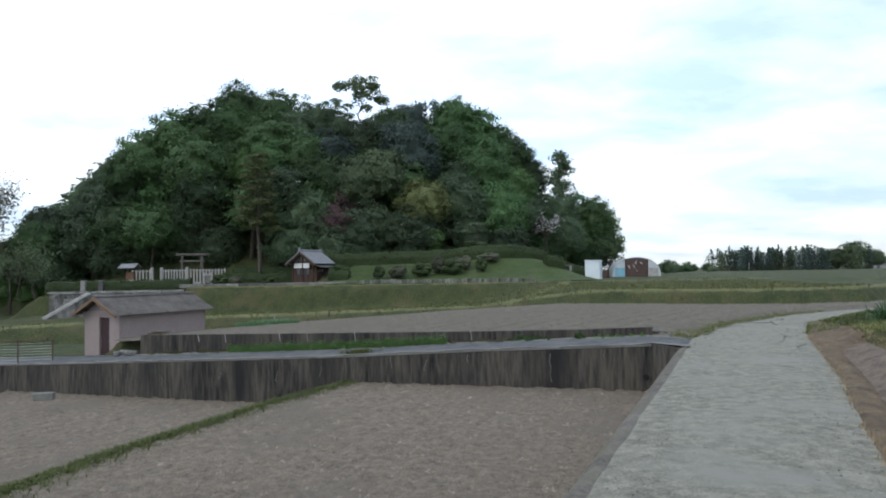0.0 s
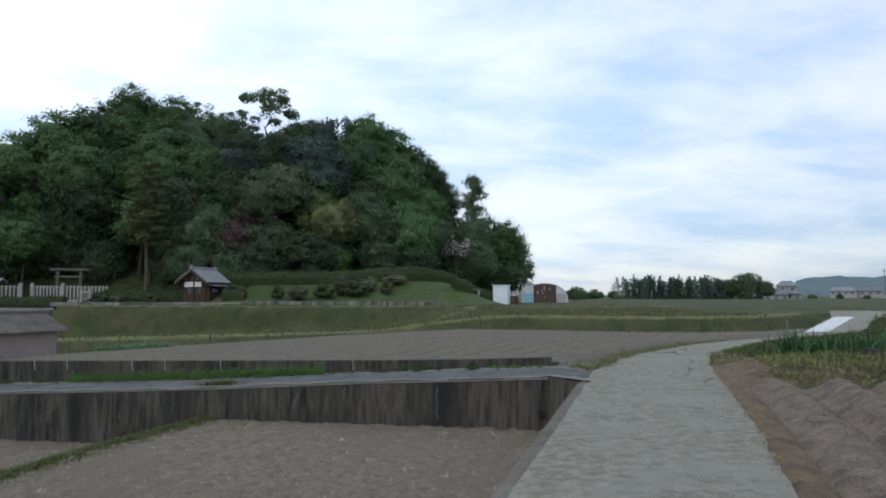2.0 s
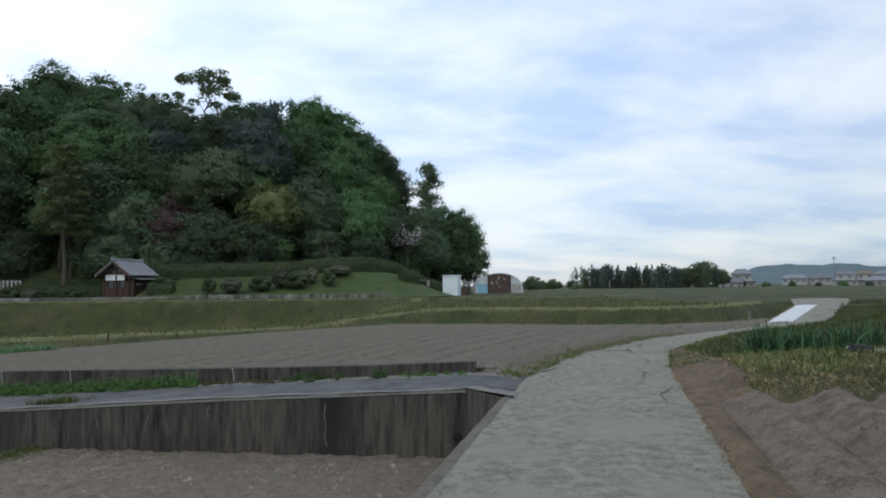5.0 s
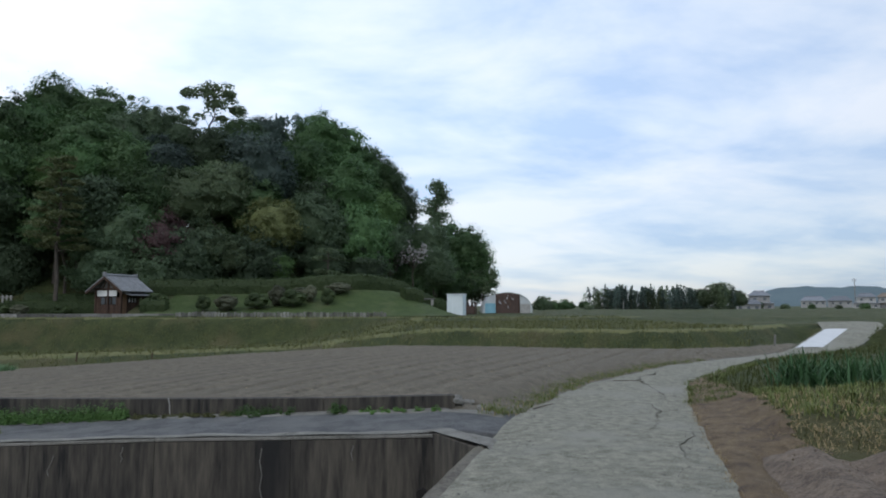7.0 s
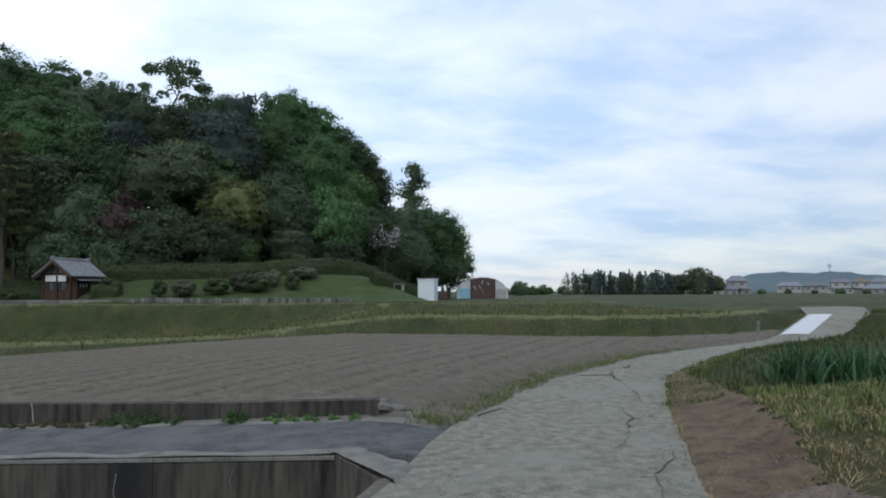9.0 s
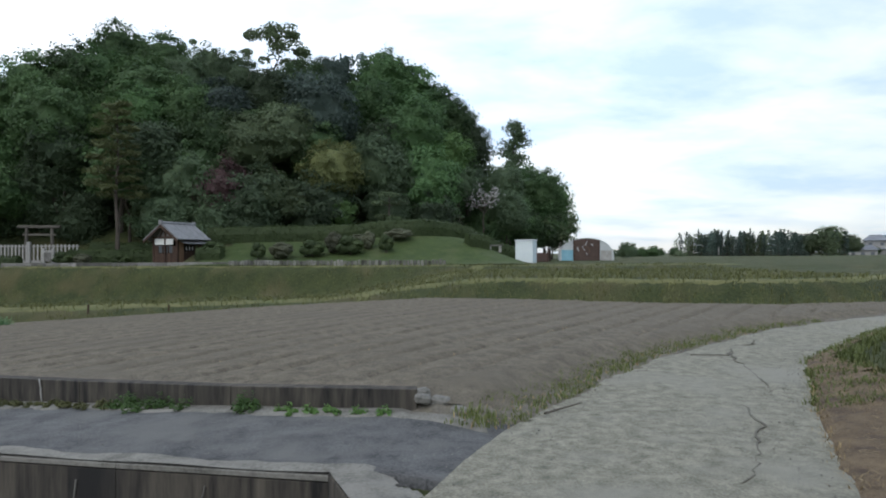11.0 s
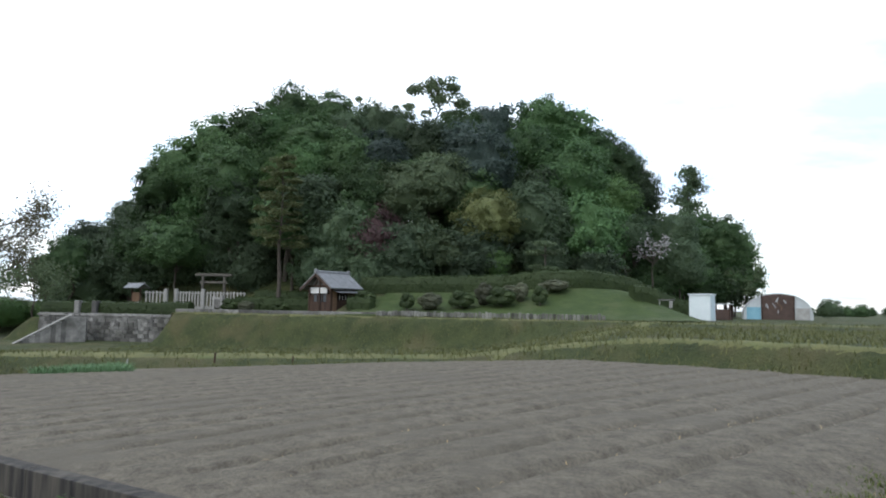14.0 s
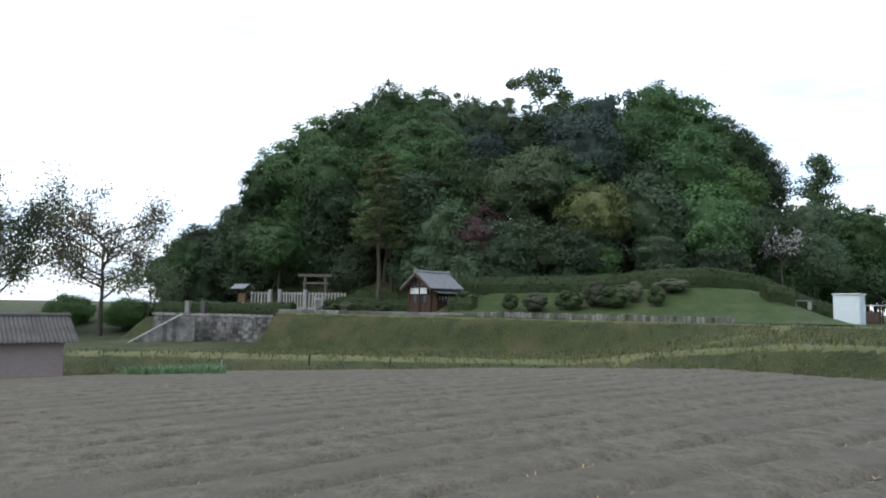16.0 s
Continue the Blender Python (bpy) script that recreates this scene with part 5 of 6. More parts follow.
# guard hut: gable towards the lane
hut = thing("guard_hut", pose(-11.95, 59.3, 0.5, 0, 0, -22.6), "small dark wooden hut with grey tiled gable roof", "hut")
W, D, E, R = 1.05, 1.2, 1.9, 3.0
part("stone_base", box(-W - 0.2, W + 0.2, -D - 0.25, D + 0.2, -0.1, 0.16, 0.02), M_PALESTONE, hut)
for k in range(10):
    x0 = -W + 2 * W * k / 10
    if 0.16 <= (k + 0.5) / 10 <= 0.84:
        part("board", box(x0 + 0.006, x0 + 2 * W / 10 - 0.006, -D, -D + 0.05, 0.16, 0.95), M_WOOD, hut)
    else:
        part("board", box(x0 + 0.006, x0 + 2 * W / 10 - 0.006, -D, -D + 0.05, 0.16, E - 0.42), M_WOOD, hut)
glass = part("window", box(-0.74, 0.74, -D + 0.05, -D + 0.07, 0.97, 1.5), mat("grey_window_glass", (0.06, 0.068, 0.072), (0.11, 0.122, 0.13), scale=1.0, rough=0.5, bump=0.0, spec=0.2), hut, "grey glass window over wooden boards")
for xx in (-0.77, -0.25, 0.25, 0.77):
    part("mullion", box(xx - 0.03, xx + 0.03, -D - 0.01, -D + 0.05, 0.95, 1.53), M_WOOD, glass)
part("plaster_panel", box(-W + 0.12, W - 0.35, -D - 0.03, -D + 0.04, 1.56, 1.98), M_PLASTER, hut, "white plaster panel under the gable")
bm = bmesh.new()
vs = [bm.verts.new(v) for v in ((-W, -D + 0.02, 2.03), (W, -D + 0.02, 2.03), (0, -D + 0.02, R - 0.1), (-W, -D + 0.1, 2.03), (W, -D + 0.1, 2.03), (0, -D + 0.1, R - 0.1))]
for q in ((0, 1, 2), (5, 4, 3), (0, 3, 4, 1), (1, 4, 5, 2), (2, 5, 3, 0)):
    bm.faces.new([vs[i] for i in q])
part("gable_panel", bm, M_STONE, hut, "greyish gable infill")
part("tie_beam", box(-W - 0.15, W + 0.15, -D - 0.05, -D + 0.05, 2.02, 2.14), M_WOOD, hut)
part("king_post", box(-0.07, 0.07, -D - 0.04, -D + 0.02, 2.14, R - 0.12), M_WOOD, hut)
for xx in (-0.45, 0.45):
    part("strut", rod((xx, -D - 0.02, 2.14), (xx * 0.4, -D - 0.02, 2.75), 0.04), M_WOOD, hut)
for k in range(11):
    y0 = -D + 2 * D * k / 11
    part("board", box(W - 0.05, W, y0 + 0.006, y0 + 2 * D / 11 - 0.006, 0.16, E), M_WOODLIGHT if k in (1, 2) else M_WOOD, hut)
    part("board", box(-W, -W + 0.05, y0 + 0.006, y0 + 2 * D / 11 - 0.006, 0.16, E), M_WOOD, hut)
part("back_wall", box(-W, W, D - 0.05, D, 0.16, E + 0.1), M_WOOD, hut)
for xx, y0 in ((-W, -D), (W, -D), (W, D), (-W, D), (0.0, -D)):
    part("post", box(xx - 0.06, xx + 0.06, y0 - 0.06, y0 + 0.06, 0.1, E + 0.08), M_WOOD, hut)
part("side_window", box(W + 0.0, W + 0.02, -0.5, 0.5, 1.1, 1.55), M_DARK, hut)
for y0 in (-0.3, 0.0, 0.3):
    part("notice", box(W + 0.022, W + 0.03, y0 - 0.035, y0 + 0.035, 1.15, 1.42), M_PLASTER, hut, "pale paper notice")
OV, OE = 0.45, 0.5
roof = part("roof", box(-0.06, 0.06, -D - OV, D + OV, R - 0.06, R + 0.06), M_TILE, hut, "grey tiled gable roof")
for sgn in (-1, 1):
    ex, ez = sgn * (W + OE), E - 0.02
    pts = [(0, -D - OV, R), (0, D + OV, R), (ex, D + OV, ez), (ex, -D - OV, ez)]
    slab(*pts if sgn > 0 else pts[::-1], 0.08, M_TILE, roof, "roof_slope")
    tiled_slope((0, -D - OV + 0.05, R + 0.04), (0, D + OV - 0.05, R + 0.04), (ex, D + OV - 0.05, ez + 0.04), (ex, -D - OV + 0.05, ez + 0.04), 12, M_TILE, roof)
    slab((0, -D - OV - 0.04, R - 0.02), (ex, -D - OV - 0.04, ez - 0.02), (ex, -D - OV - 0.04, ez - 0.2), (0, -D - OV - 0.04, R - 0.2), 0.05, M_WOOD, roof, "barge_board")
part("ridge_cap", rod((0, -D - OV - 0.05, R + 0.1), (0, D + OV + 0.05, R + 0.1), 0.12, 0.12, 8), M_TILE, roof)
for sgn in (-1, 1):
    part("ridge_end", box(-0.15, 0.15, sgn * (D + OV) - 0.07, sgn * (D + OV) + 0.07, R - 0.02, R + 0.3, 0.03), M_TILE, roof)
slab((W, -D + 0.2, E - 0.12), (W, D + 0.2, E - 0.12), (W + 0.7, D + 0.2, E - 0.3), (W + 0.7, -D + 0.2, E - 0.3), 0.05, M_TILE, hut, "lean_to_roof", "low grey side canopy")

# white sheet-metal shed
store = thing("storage_shed", pose(13.2, 57.6, 0.6, 0, 0, -24), "white corrugated sheet-metal garden shed on the grass", "shed")
part("body", box(-0.62, 0.62, -0.6, 0.6, 0.05, 1.62), M_WHITE, store)
for k in range(10):
    part("rib", box(-0.6 + k * 0.13, -0.57 + k * 0.13, -0.615, -0.6, 0.08, 1.6), M_WHITE, store)
part("skid", box(-0.62, 0.62, -0.6, 0.6, -0.06, 0.05), M_STONE, store)
part("roof", box(-0.68, 0.68, -0.68, 0.68, 1.62, 1.69, 0.02), M_WHITE, store)
door = part("door", box(0.62, 0.64, -0.5, 0.5, 0.1, 1.58), mat("pale_blue_sheet", (0.5, 0.6, 0.63), (0.6, 0.7, 0.72), scale=1.0, rough=0.5, bump=0.05), store, "pale blue sliding door")
part("handle", box(0.64, 0.66, -0.4, -0.36, 0.8, 1.1), M_STEEL, door)

# farm shed
shed = thing("farm_shed", pose(-12.7, 25.8, -1.64, 0, 0, -28.5), "pinkish mortar farm shed with grey corrugated gable roof", "shed")
SW, SL, SH, SR = 2.2, 4.2, 1.74, 2.3
part("side_wall", box(-0.12, 0, 0, SL, 0, SH), M_PINK, shed)
part("side_wall", box(-SW, -SW + 0.12, 0, SL, 0, SH), M_PINK, shed)
part("back_wall", box(-SW + 0.12, -0.12, SL - 0.12, SL, 0, SH), M_PINK, shed)
part("gable_wall", box(-0.62, -0.12, 0, 0.12, 0, SH), M_PINK, shed)
part("gable_wall", box(-SW + 0.12, -1.25, 0, 0.12, 0, SH), M_PINK, shed)
part("lintel", box(-1.25, -0.62, 0.003, 0.12, SH - 0.18, SH), M_PINK, shed)
part("door", box(-1.25, -0.62, 0.09, 0.12, 0.02, SH - 0.18), mat("dark_plum_boards", (0.035, 0.02, 0.022), (0.07, 0.042, 0.042), scale=2.0, stretch=(5, 5, 0.4)), shed, "dark plum-brown board door in shade")
part("door_sill", box(-1.3, -0.57, -0.12, 0.1, 0.0, 0.06), M_COPING, shed)
for y0 in (0.02, SL - 0.1):
    bm = bmesh.new()
    vs = [bm.verts.new(v) for v in ((-SW, y0, SH), (0, y0, SH), (-SW / 2, y0, SR), (-SW, y0 + 0.1, SH), (0, y0 + 0.1, SH), (-SW / 2, y0 + 0.1, SR))]
    for q in ((0, 1, 2), (5, 4, 3), (0, 3, 4, 1), (1, 4, 5, 2), (2, 5, 3, 0)):
        bm.faces.new([vs[i] for i in q])
    part("gable", bm, M_PINK, shed)
part("ledge_beam", box(-SW - 0.05, 0.05, -0.05, 0.0, SH - 0.05, SH + 0.05), M_PINK, shed)
shroof = part("roof", rod((-SW / 2, -0.35, SR + 0.07), (-SW / 2, SL + 0.3, SR + 0.07), 0.07, 0.07), M_CORR, shed, "grey corrugated roof with brown edges")
for sgn in (0, 1):
    ex = 0.3 if sgn else -SW - 0.3
    n = 46
    V, Fq = [], []
    for k in range(n * 4 + 1):
        yk = -0.35 + (SL + 0.65) * k / (n * 4)
        dz = 0.025 * math.sin(k * math.pi / 2)
        for f in (0.0, 0.5, 1.0):
            xk = -SW / 2 + (ex + SW / 2) * f
            zk = SR + 0.06 + (SH - 0.06 - SR - 0.06) * f
            V += [(xk, yk, zk + dz), (xk, yk, zk + dz - 0.02)]
    for k in range(n * 4):
        a, b = k * 6, (k + 1) * 6
        for j in (0, 2):
            Fq += [(a + j, b + j, b + j + 2, a + j + 2), (a + j + 1, a + j + 3, b + j + 3, b + j + 1)]
        Fq.append((a + 4, b + 4, b + 5, a + 5))
    tagged(obj("roof_sheet", mesh_of("roof_sheet", V, Fq, M_CORR), shroof))
for sgn in (0, 1):
    ex = 0.3 if sgn else -SW - 0.3
    slab((-SW / 2, -0.37, SR + 0.08), (ex, -0.37, SH - 0.04), (ex, -0.37, SH - 0.15), (-SW / 2, -0.37, SR - 0.04), 0.04, M_WOODLIGHT, shroof, "barge_board", "reddish-brown wooden barge board")
for k in range(7):
    part("rafter_end", box(-0.02, 0.24, 0.2 + k * 0.62, 0.27 + k * 0.62, SH - 0.1, SH - 0.02), M_WOOD, shed)

# fence of pipes and sheet beside the farm shed
pf = thing("pipe_fence", pose(0, 0, 0), "rusty pipe fence with a pale net beside the shed", "fence")
FP = [(-19.5, 25.3), (-18.2, 24.9), (-16.9, 24.5), (-15.7, 24.3), (-14.6, 24.6)]
for x, y in FP:
    part("post", rod((x, y, -1.75), (x, y, -0.72), 0.025), M_RUST, pf)
for (x0, y0), (x1, y1) in zip(FP[:-1], FP[1:]):
    part("rail", rod((x0, y0, -0.78), (x1, y1, -0.78), 0.014), M_RUST, pf)
    for k in range(1, 9):
        part("wire", rod((x0, y0, -0.78 - 0.1 * k), (x1, y1, -0.78 - 0.1 * k), 0.004, n=4), M_STEEL, pf)
for k, (x, y, z, a) in enumerate([(-11.9, 24.5, -1.33, 20), (-11.6, 24.3, -1.32, 60), (-12.0, 24.2, -1.34, 100), (-11.4, 24.15, -1.32, 10)]):
    st = part("stone", box(-0.16, 0.16, -0.11, 0.11, -0.05, 0.14, 0.04), M_STONE)
    st.matrix_basis = pose(x, y, z, 0, 6, a)
    tagged(st, "loose grey stone beside the shed", "stone", "loose stones")
blk = part("concrete_block", box(-0.28, 0.28, -0.12, 0.12, 0, 0.22, 0.02), M_COPING)
blk.matrix_basis = pose(-12.0, 19.8, -2.12, 0, 0, 10)
tagged(blk, "pale concrete block on the field soil", "block")
for k in range(5):
    tim = part("timber", box(-0.3, 0.3, -0.03, 0.03, 0, 0.05, 0.01), M_WOODLIGHT if k % 2 else M_COPING)
    tim.matrix_basis = pose(-10.7 + 0.1 * k, 24.2 - 0.02 * k, -0.63 + 0.03 * k, 0, 3, -25 + 14 * k)
    tagged(tim, "weathered timber offcut on the field edge", "timber", "timber offcuts")

# arched barn
barn = thing("arched_barn", pose(18.8, 72.8, 0.62, 0, 0, -11), "arched vinyl barn with rusty brown sheet front", "barn")
BW, BH, BL = 5.1, 2.15, 9.0
arch = [(BW / 2 - BW / 2 * math.cos(math.pi * k / 20), BH * math.sin(math.pi * k / 20) ** 0.75) for k in range(21)]
V = [(x, y0, z) for y0 in (0, BL) for x, z in arch] + [(BW / 2 + (x - BW / 2) * 0.97, y0, z * 0.97) for y0 in (0, BL) for x, z in arch]
Fq = [(k, k + 1, 21 + k + 1, 21 + k) for k in range(20)] + [(42 + k, 63 + k, 63 + k + 1, 42 + k + 1) for k in range(20)] + [(k, 42 + k, 43 + k, k + 1) for k in range(20)]
obj("vault", mesh_of("vault", V, Fq, M_FILM), barn)


def arch_panel(name, x0, x1, material, label, y=0.05):
    bm = bmesh.new()
    xs = [x0 + (x1 - x0) * k / 8 for k in range(9)]
    top = [(x, BH * 0.96 * max(0.0, 1 - ((x - BW / 2) / (BW / 2)) ** 2) ** 0.375) for x in xs]
    ring = [(x0, 0), *top, (x1, 0)] if top[0][1] > 0.05 and top[-1][1] > 0.05 else [*top, (x1, 0)] if top[0][1] <= 0.05 else [(x0, 0), *top]
    f = bm.faces.new([bm.verts.new((x, y, z)) for x, z in ring][::-1])
    r = bmesh.ops.extrude_face_region(bm, geom=[f])
    bmesh.ops.translate(bm, verts=[v for v in r["geom"] if isinstance(v, bmesh.types.BMVert)], vec=(0, 0.05, 0))
    bmesh.ops.recalc_face_normals(bm, faces=list(bm.faces))
    return part(name, bm, material, barn, label)


arch_panel("end_panel", 0.0, 1.35, M_FILM, "pale vinyl end panel")
arch_panel("end_panel", 3.75, 5.1, M_FILM, "pale vinyl end panel")
arch_panel("front_sheet", 1.38, 3.72, M_RUST, "rust-brown patterned front sheet", 0.0)
part("blue_panel", box(0.25, 1.3, -0.02, 0.03, 0.0, 1.0), M_BLUE, barn, "faded blue lower panel")
part("white_panel", box(3.85, 4.85, -0.02, 0.03, 0.0, 0.95), M_PALESTONE, barn, "pale lower panel")
for xx in (1.38, 3.72):
    part("frame_post", box(xx - 0.05, xx + 0.05, -0.06, 0.08, 0, 1.95), M_WOOD, barn)
rb = np.random.RandomState(3)
for k in range(14):
    xx, zz = rb.uniform(1.8, 3.3), rb.uniform(0.4, 1.5)
    part("peeling_patch", rod((xx, -0.012, zz), (xx + rb.uniform(-0.25, 0.25), -0.012, zz + rb.uniform(0.15, 0.5)), 0.02, 0.03, 5), M_FILM if k % 3 else M_WOODLIGHT, barn)
# clutter between shed and barn
lean = thing("lean_to", pose(15.4, 64.5, 0.62, 0, 0, -20), "low brown lean-to with a pale sheet roof", "shelter")
part("roof", box(-0.9, 0.9, -0.6, 0.6, 1.1, 1.16), M_FILM, lean)
for xx in (-0.8, 0.8):
    for y0 in (-0.5, 0.5):
        part("post", box(xx - 0.04, xx + 0.04, y0 - 0.04, y0 + 0.04, 0, 1.1), M_WOOD, lean)
part("stacked_boards", box(-0.75, 0.75, -0.45, 0.45, 0.0, 0.75, 0.03), M_RUST, lean)
bench = thing("stone_bench", pose(11.2, 59.6, float(land(11.2, 59.6)), 0, 0, -10), "pale stone bench on the lawn", "bench")
for xx in (-0.38, 0.38):
    part("leg", box(xx - 0.1, xx + 0.1, -0.15, 0.15, -0.05, 0.42, 0.02), M_PALESTONE, bench)
part("seat", box(-0.6, 0.6, -0.2, 0.2, 0.42, 0.52, 0.02), M_STONE, bench)

# torii, fences and fittings on the terrace
TZ = 0.75
torii = thing("torii_gate", pose(-24.4, 63.9, TZ, 0, 0, 14), "weathered dark grey torii gate before the wood", "gate")
for sgn in (-1, 1):
    part("pillar", rod((sgn * 0.95, 0, 0), (sgn * 0.88, 0, 2.75), 0.14, 0.12, 12), M_TORII, torii)
part("lintel", box(-1.5, 1.5, -0.14, 0.14, 2.75, 2.98, 0.03), M_TORII, torii)
part("tie_beam", box(-1.15, 1.15, -0.07, 0.07, 2.15, 2.32, 0.02), M_TORII, torii)


def balustrade(x0, y0, x1, y1, zb, n, post_ends):
    t = thing("stone_fence", pose(x0, y0, zb, 0, 0, math.degrees(math.atan2(y1 - y0, x1 - x0))), "pale granite fence of upright pillars", "fence", "stone fence runs")
    ln = math.hypot(x1 - x0, y1 - y0)
    part("sill", box(0, ln, -0.1, 0.1, 0, 0.2, 0.01), M_PALESTONE, t)
    for k in range(n):
        xx = ln * (k + 0.5) / n
        part("pillar", box(xx - 0.06, xx + 0.06, -0.05, 0.05, 0.2, 1.4, 0.015), M_PALESTONE, t)
    part("top_rail", box(0, ln, -0.06, 0.06, 1.22, 1.3, 0.01), M_PALESTONE, t)
    for xx in post_ends:
        part("end_post", box(xx - 0.13, xx + 0.13, -0.13, 0.13, 0, 1.6, 0.03), M_PALESTONE, t, "taller square end post")
    return t


balustrade(-29.2, 61.6, -27.4, 61.8, 0.78, 6, (1.85,))
balustrade(-26.5, 61.9, -24.2, 62.1, 0.78, 9, (0.0, 2.35))
balustrade(-24.0, 62.2, -20.6, 62.5, 0.78, 12, ())
nb = thing("notice_board", pose(-28.3, 59.4, 0.55, 0, 0, -12), "small roofed wooden notice board with a pale panel", "notice board")
for sgn in (-1, 1):
    part("post", box(sgn * 0.45 - 0.05, sgn * 0.45 + 0.05, -0.05, 0.05, 0, 1.75), M_WOOD, nb)
part("panel", box(-0.42, 0.42, -0.03, 0.03, 0.75, 1.45), M_WOODLIGHT, nb)
part("lower_panel", box(-0.1, 0.42, -0.05, -0.02, 0.25, 0.72), M_PLASTER, nb, "white lower notice")
for sgn in (-1, 1):
    pts = [(-0.85, 0, 2.1), (0.85, 0, 2.1), (0.85, sgn * 0.55, 1.75), (-0.85, sgn * 0.55, 1.75)]
    slab(*(pts if sgn < 0 else pts[::-1]), 0.06, M_TILE, nb, "roof_slope", "grey tiled roof slope")
part("ridge_cap", rod((-0.9, 0, 2.13), (0.9, 0, 2.13), 0.07), M_TILE, nb)
for x in (-30.7, -29.2):
    gp = part("gate_post", box(-0.2, 0.2, -0.2, 0.2, -0.2, 1.15, 0.03), M_STONE)
    gp.matrix_basis = pose(x, 56.2, 0.15)
    tagged(gp, "square grey stone gate post by the steps", "gate post", "gate posts")
sg = thing("stone_sign", pose(-21.3, 59.6, 0.6, 0, 0, -10), "low granite frame with a dark inset panel", "sign")
for sgn in (-1, 1):
    part("post", box(sgn * 0.38 - 0.09, sgn * 0.38 + 0.09, -0.1, 0.1, 0, 1.25, 0.02), M_PALESTONE, sg)
part("panel", box(-0.3, 0.3, -0.05, 0.05, 0.3, 0.95), M_STONE, sg)
part("cross_bar", box(-0.5, 0.5, -0.08, 0.08, 0.95, 1.1), M_PALESTONE, sg)
kerb = thing("terrace_kerb", pose(0, 0, 0), "grey stone kerb along the terrace", "kerb", kind="structure")
for k in range(15):
    x0 = -22.5 + k * 1.02
    part("kerb_stone", box(x0, x0 + 0.99, 56.2 - 0.05 * k - 0.15, 56.2 - 0.05 * k + 0.15, 0.5, 0.82, 0.02), M_STONE, kerb)

# stone retaining wall with coursed blocks, steps and steel rails
swall = thing("stone_wall", pose(0, 0, 0), "weathered grey stone retaining wall", "wall", kind="structure")
part("backing", box(SX0 + 0.1, SX1 + 1.2, SY + 0.16, SY + 0.5, -2.3, 0.2), M_STONE, swall)
part("coping", box(SX0 - 0.15, SX1 + 1.0, SY - 0.08, SY + 0.5, 0.2, 0.36, 0.03), M_STONE, swall)
STONES = []
for k in range(4):
    bm = box(-0.5, 0.5, -0.5, 0.5, -0.5, 0.5, 0.09)
    r = np.random.RandomState(k)
    for q in bm.verts:
        q.co += Vector(r.normal(scale=0.035, size=3))
    me = bpy.data.meshes.new("stone")
    bm.to_mesh(me)
    bm.free()
    me.materials.append(M_STONE)
    STONES.append(me)
r = np.random.RandomState(9)
z = -2.15
while z < 0.15:
    hgt = r.uniform(0.26, 0.34)
    x = SX0
    while x < SX1 + 0.9:
        wd = r.uniform(0.3, 0.55)
        st = obj("stone", STONES[r.randint(4)], swall)
        st.matrix_basis = pose(x + wd / 2, SY + 0.02 + 0.06 * (z + 2.2) + r.uniform(-0.02, 0.03), z + hgt / 2, r.uniform(-3, 3), r.uniform(-4, 4), 0) @ Matrix.Diagonal((wd * 0.95, 0.45, hgt * 0.94, 1))
        x += wd
    z += hgt * 0.97
stairs = thing("stone_steps", pose(-31.9, 51.7, -2.02, 0, 0, 38), "stone steps climbing to the terrace", "stairs")
for k in range(12):
    part("step", box(k * 0.3, k * 0.3 + 0.32 if k < 11 else k * 0.3 + 1.2, -1.25, 0.0, -0.3, 0.18 * (k + 1), 0.01), M_STONE, stairs)
part("cheek_wall", box(-0.1, 1.2, -1.5, -1.27, -0.3, 0.3), M_STONE, stairs)
for y0 in (-1.3, 0.02):
    part("side_kerb", rod((-0.1, y0, 0.14), (3.5, y0, 2.3), 0.07, 0.07, 4), M_PALESTONE, stairs, "pale sloping kerb beside the steps")

# row of edging stones in front of the lawn
edging = thing("edging_row", pose(0, 0, 0), "row of short dark upright edging stones", "edging", kind="structure")
r = np.random.RandomState(14)
for k in range(64):
    f = k / 63
    x, y = -6.8 + 13.9 * f, 54.3 - 3.2 * f
    st = obj("stone", STONES[r.randint(4)], edging)
    st.matrix_basis = pose(x, y, float(land(x, y)) + 0.1, 0, r.uniform(-5, 5), r.uniform(-8, 8)) @ Matrix.Diagonal((0.17, 0.14, r.uniform(0.36, 0.52), 1))

# post by the lane, marker stubs in the field
for name, x, y, h, rad, m_, lab in [("marker_post", 20.75, 30.5, 0.55, 0.035, M_COPING, "leaning pale concrete marker post"), ("stake", -6.0, 34.4, 0.3, 0.03, M_WOOD, "short dark stake at the field edge"), ("stake", -3.4, 34.9, 0.2, 0.025, M_WOOD, "short dark stake at the field edge"), ("stake", -8.6, 33.4, 0.35, 0.02, M_PALESTONE, "thin pale cane at the field edge")]:
    o = part(name, box(-rad, rad, -rad, rad, -0.2, h, 0.01), m_)
    o.matrix_basis = pose(x, y, float(land(x, y)), 2, 4, 20)
    tagged(o, lab, "post")

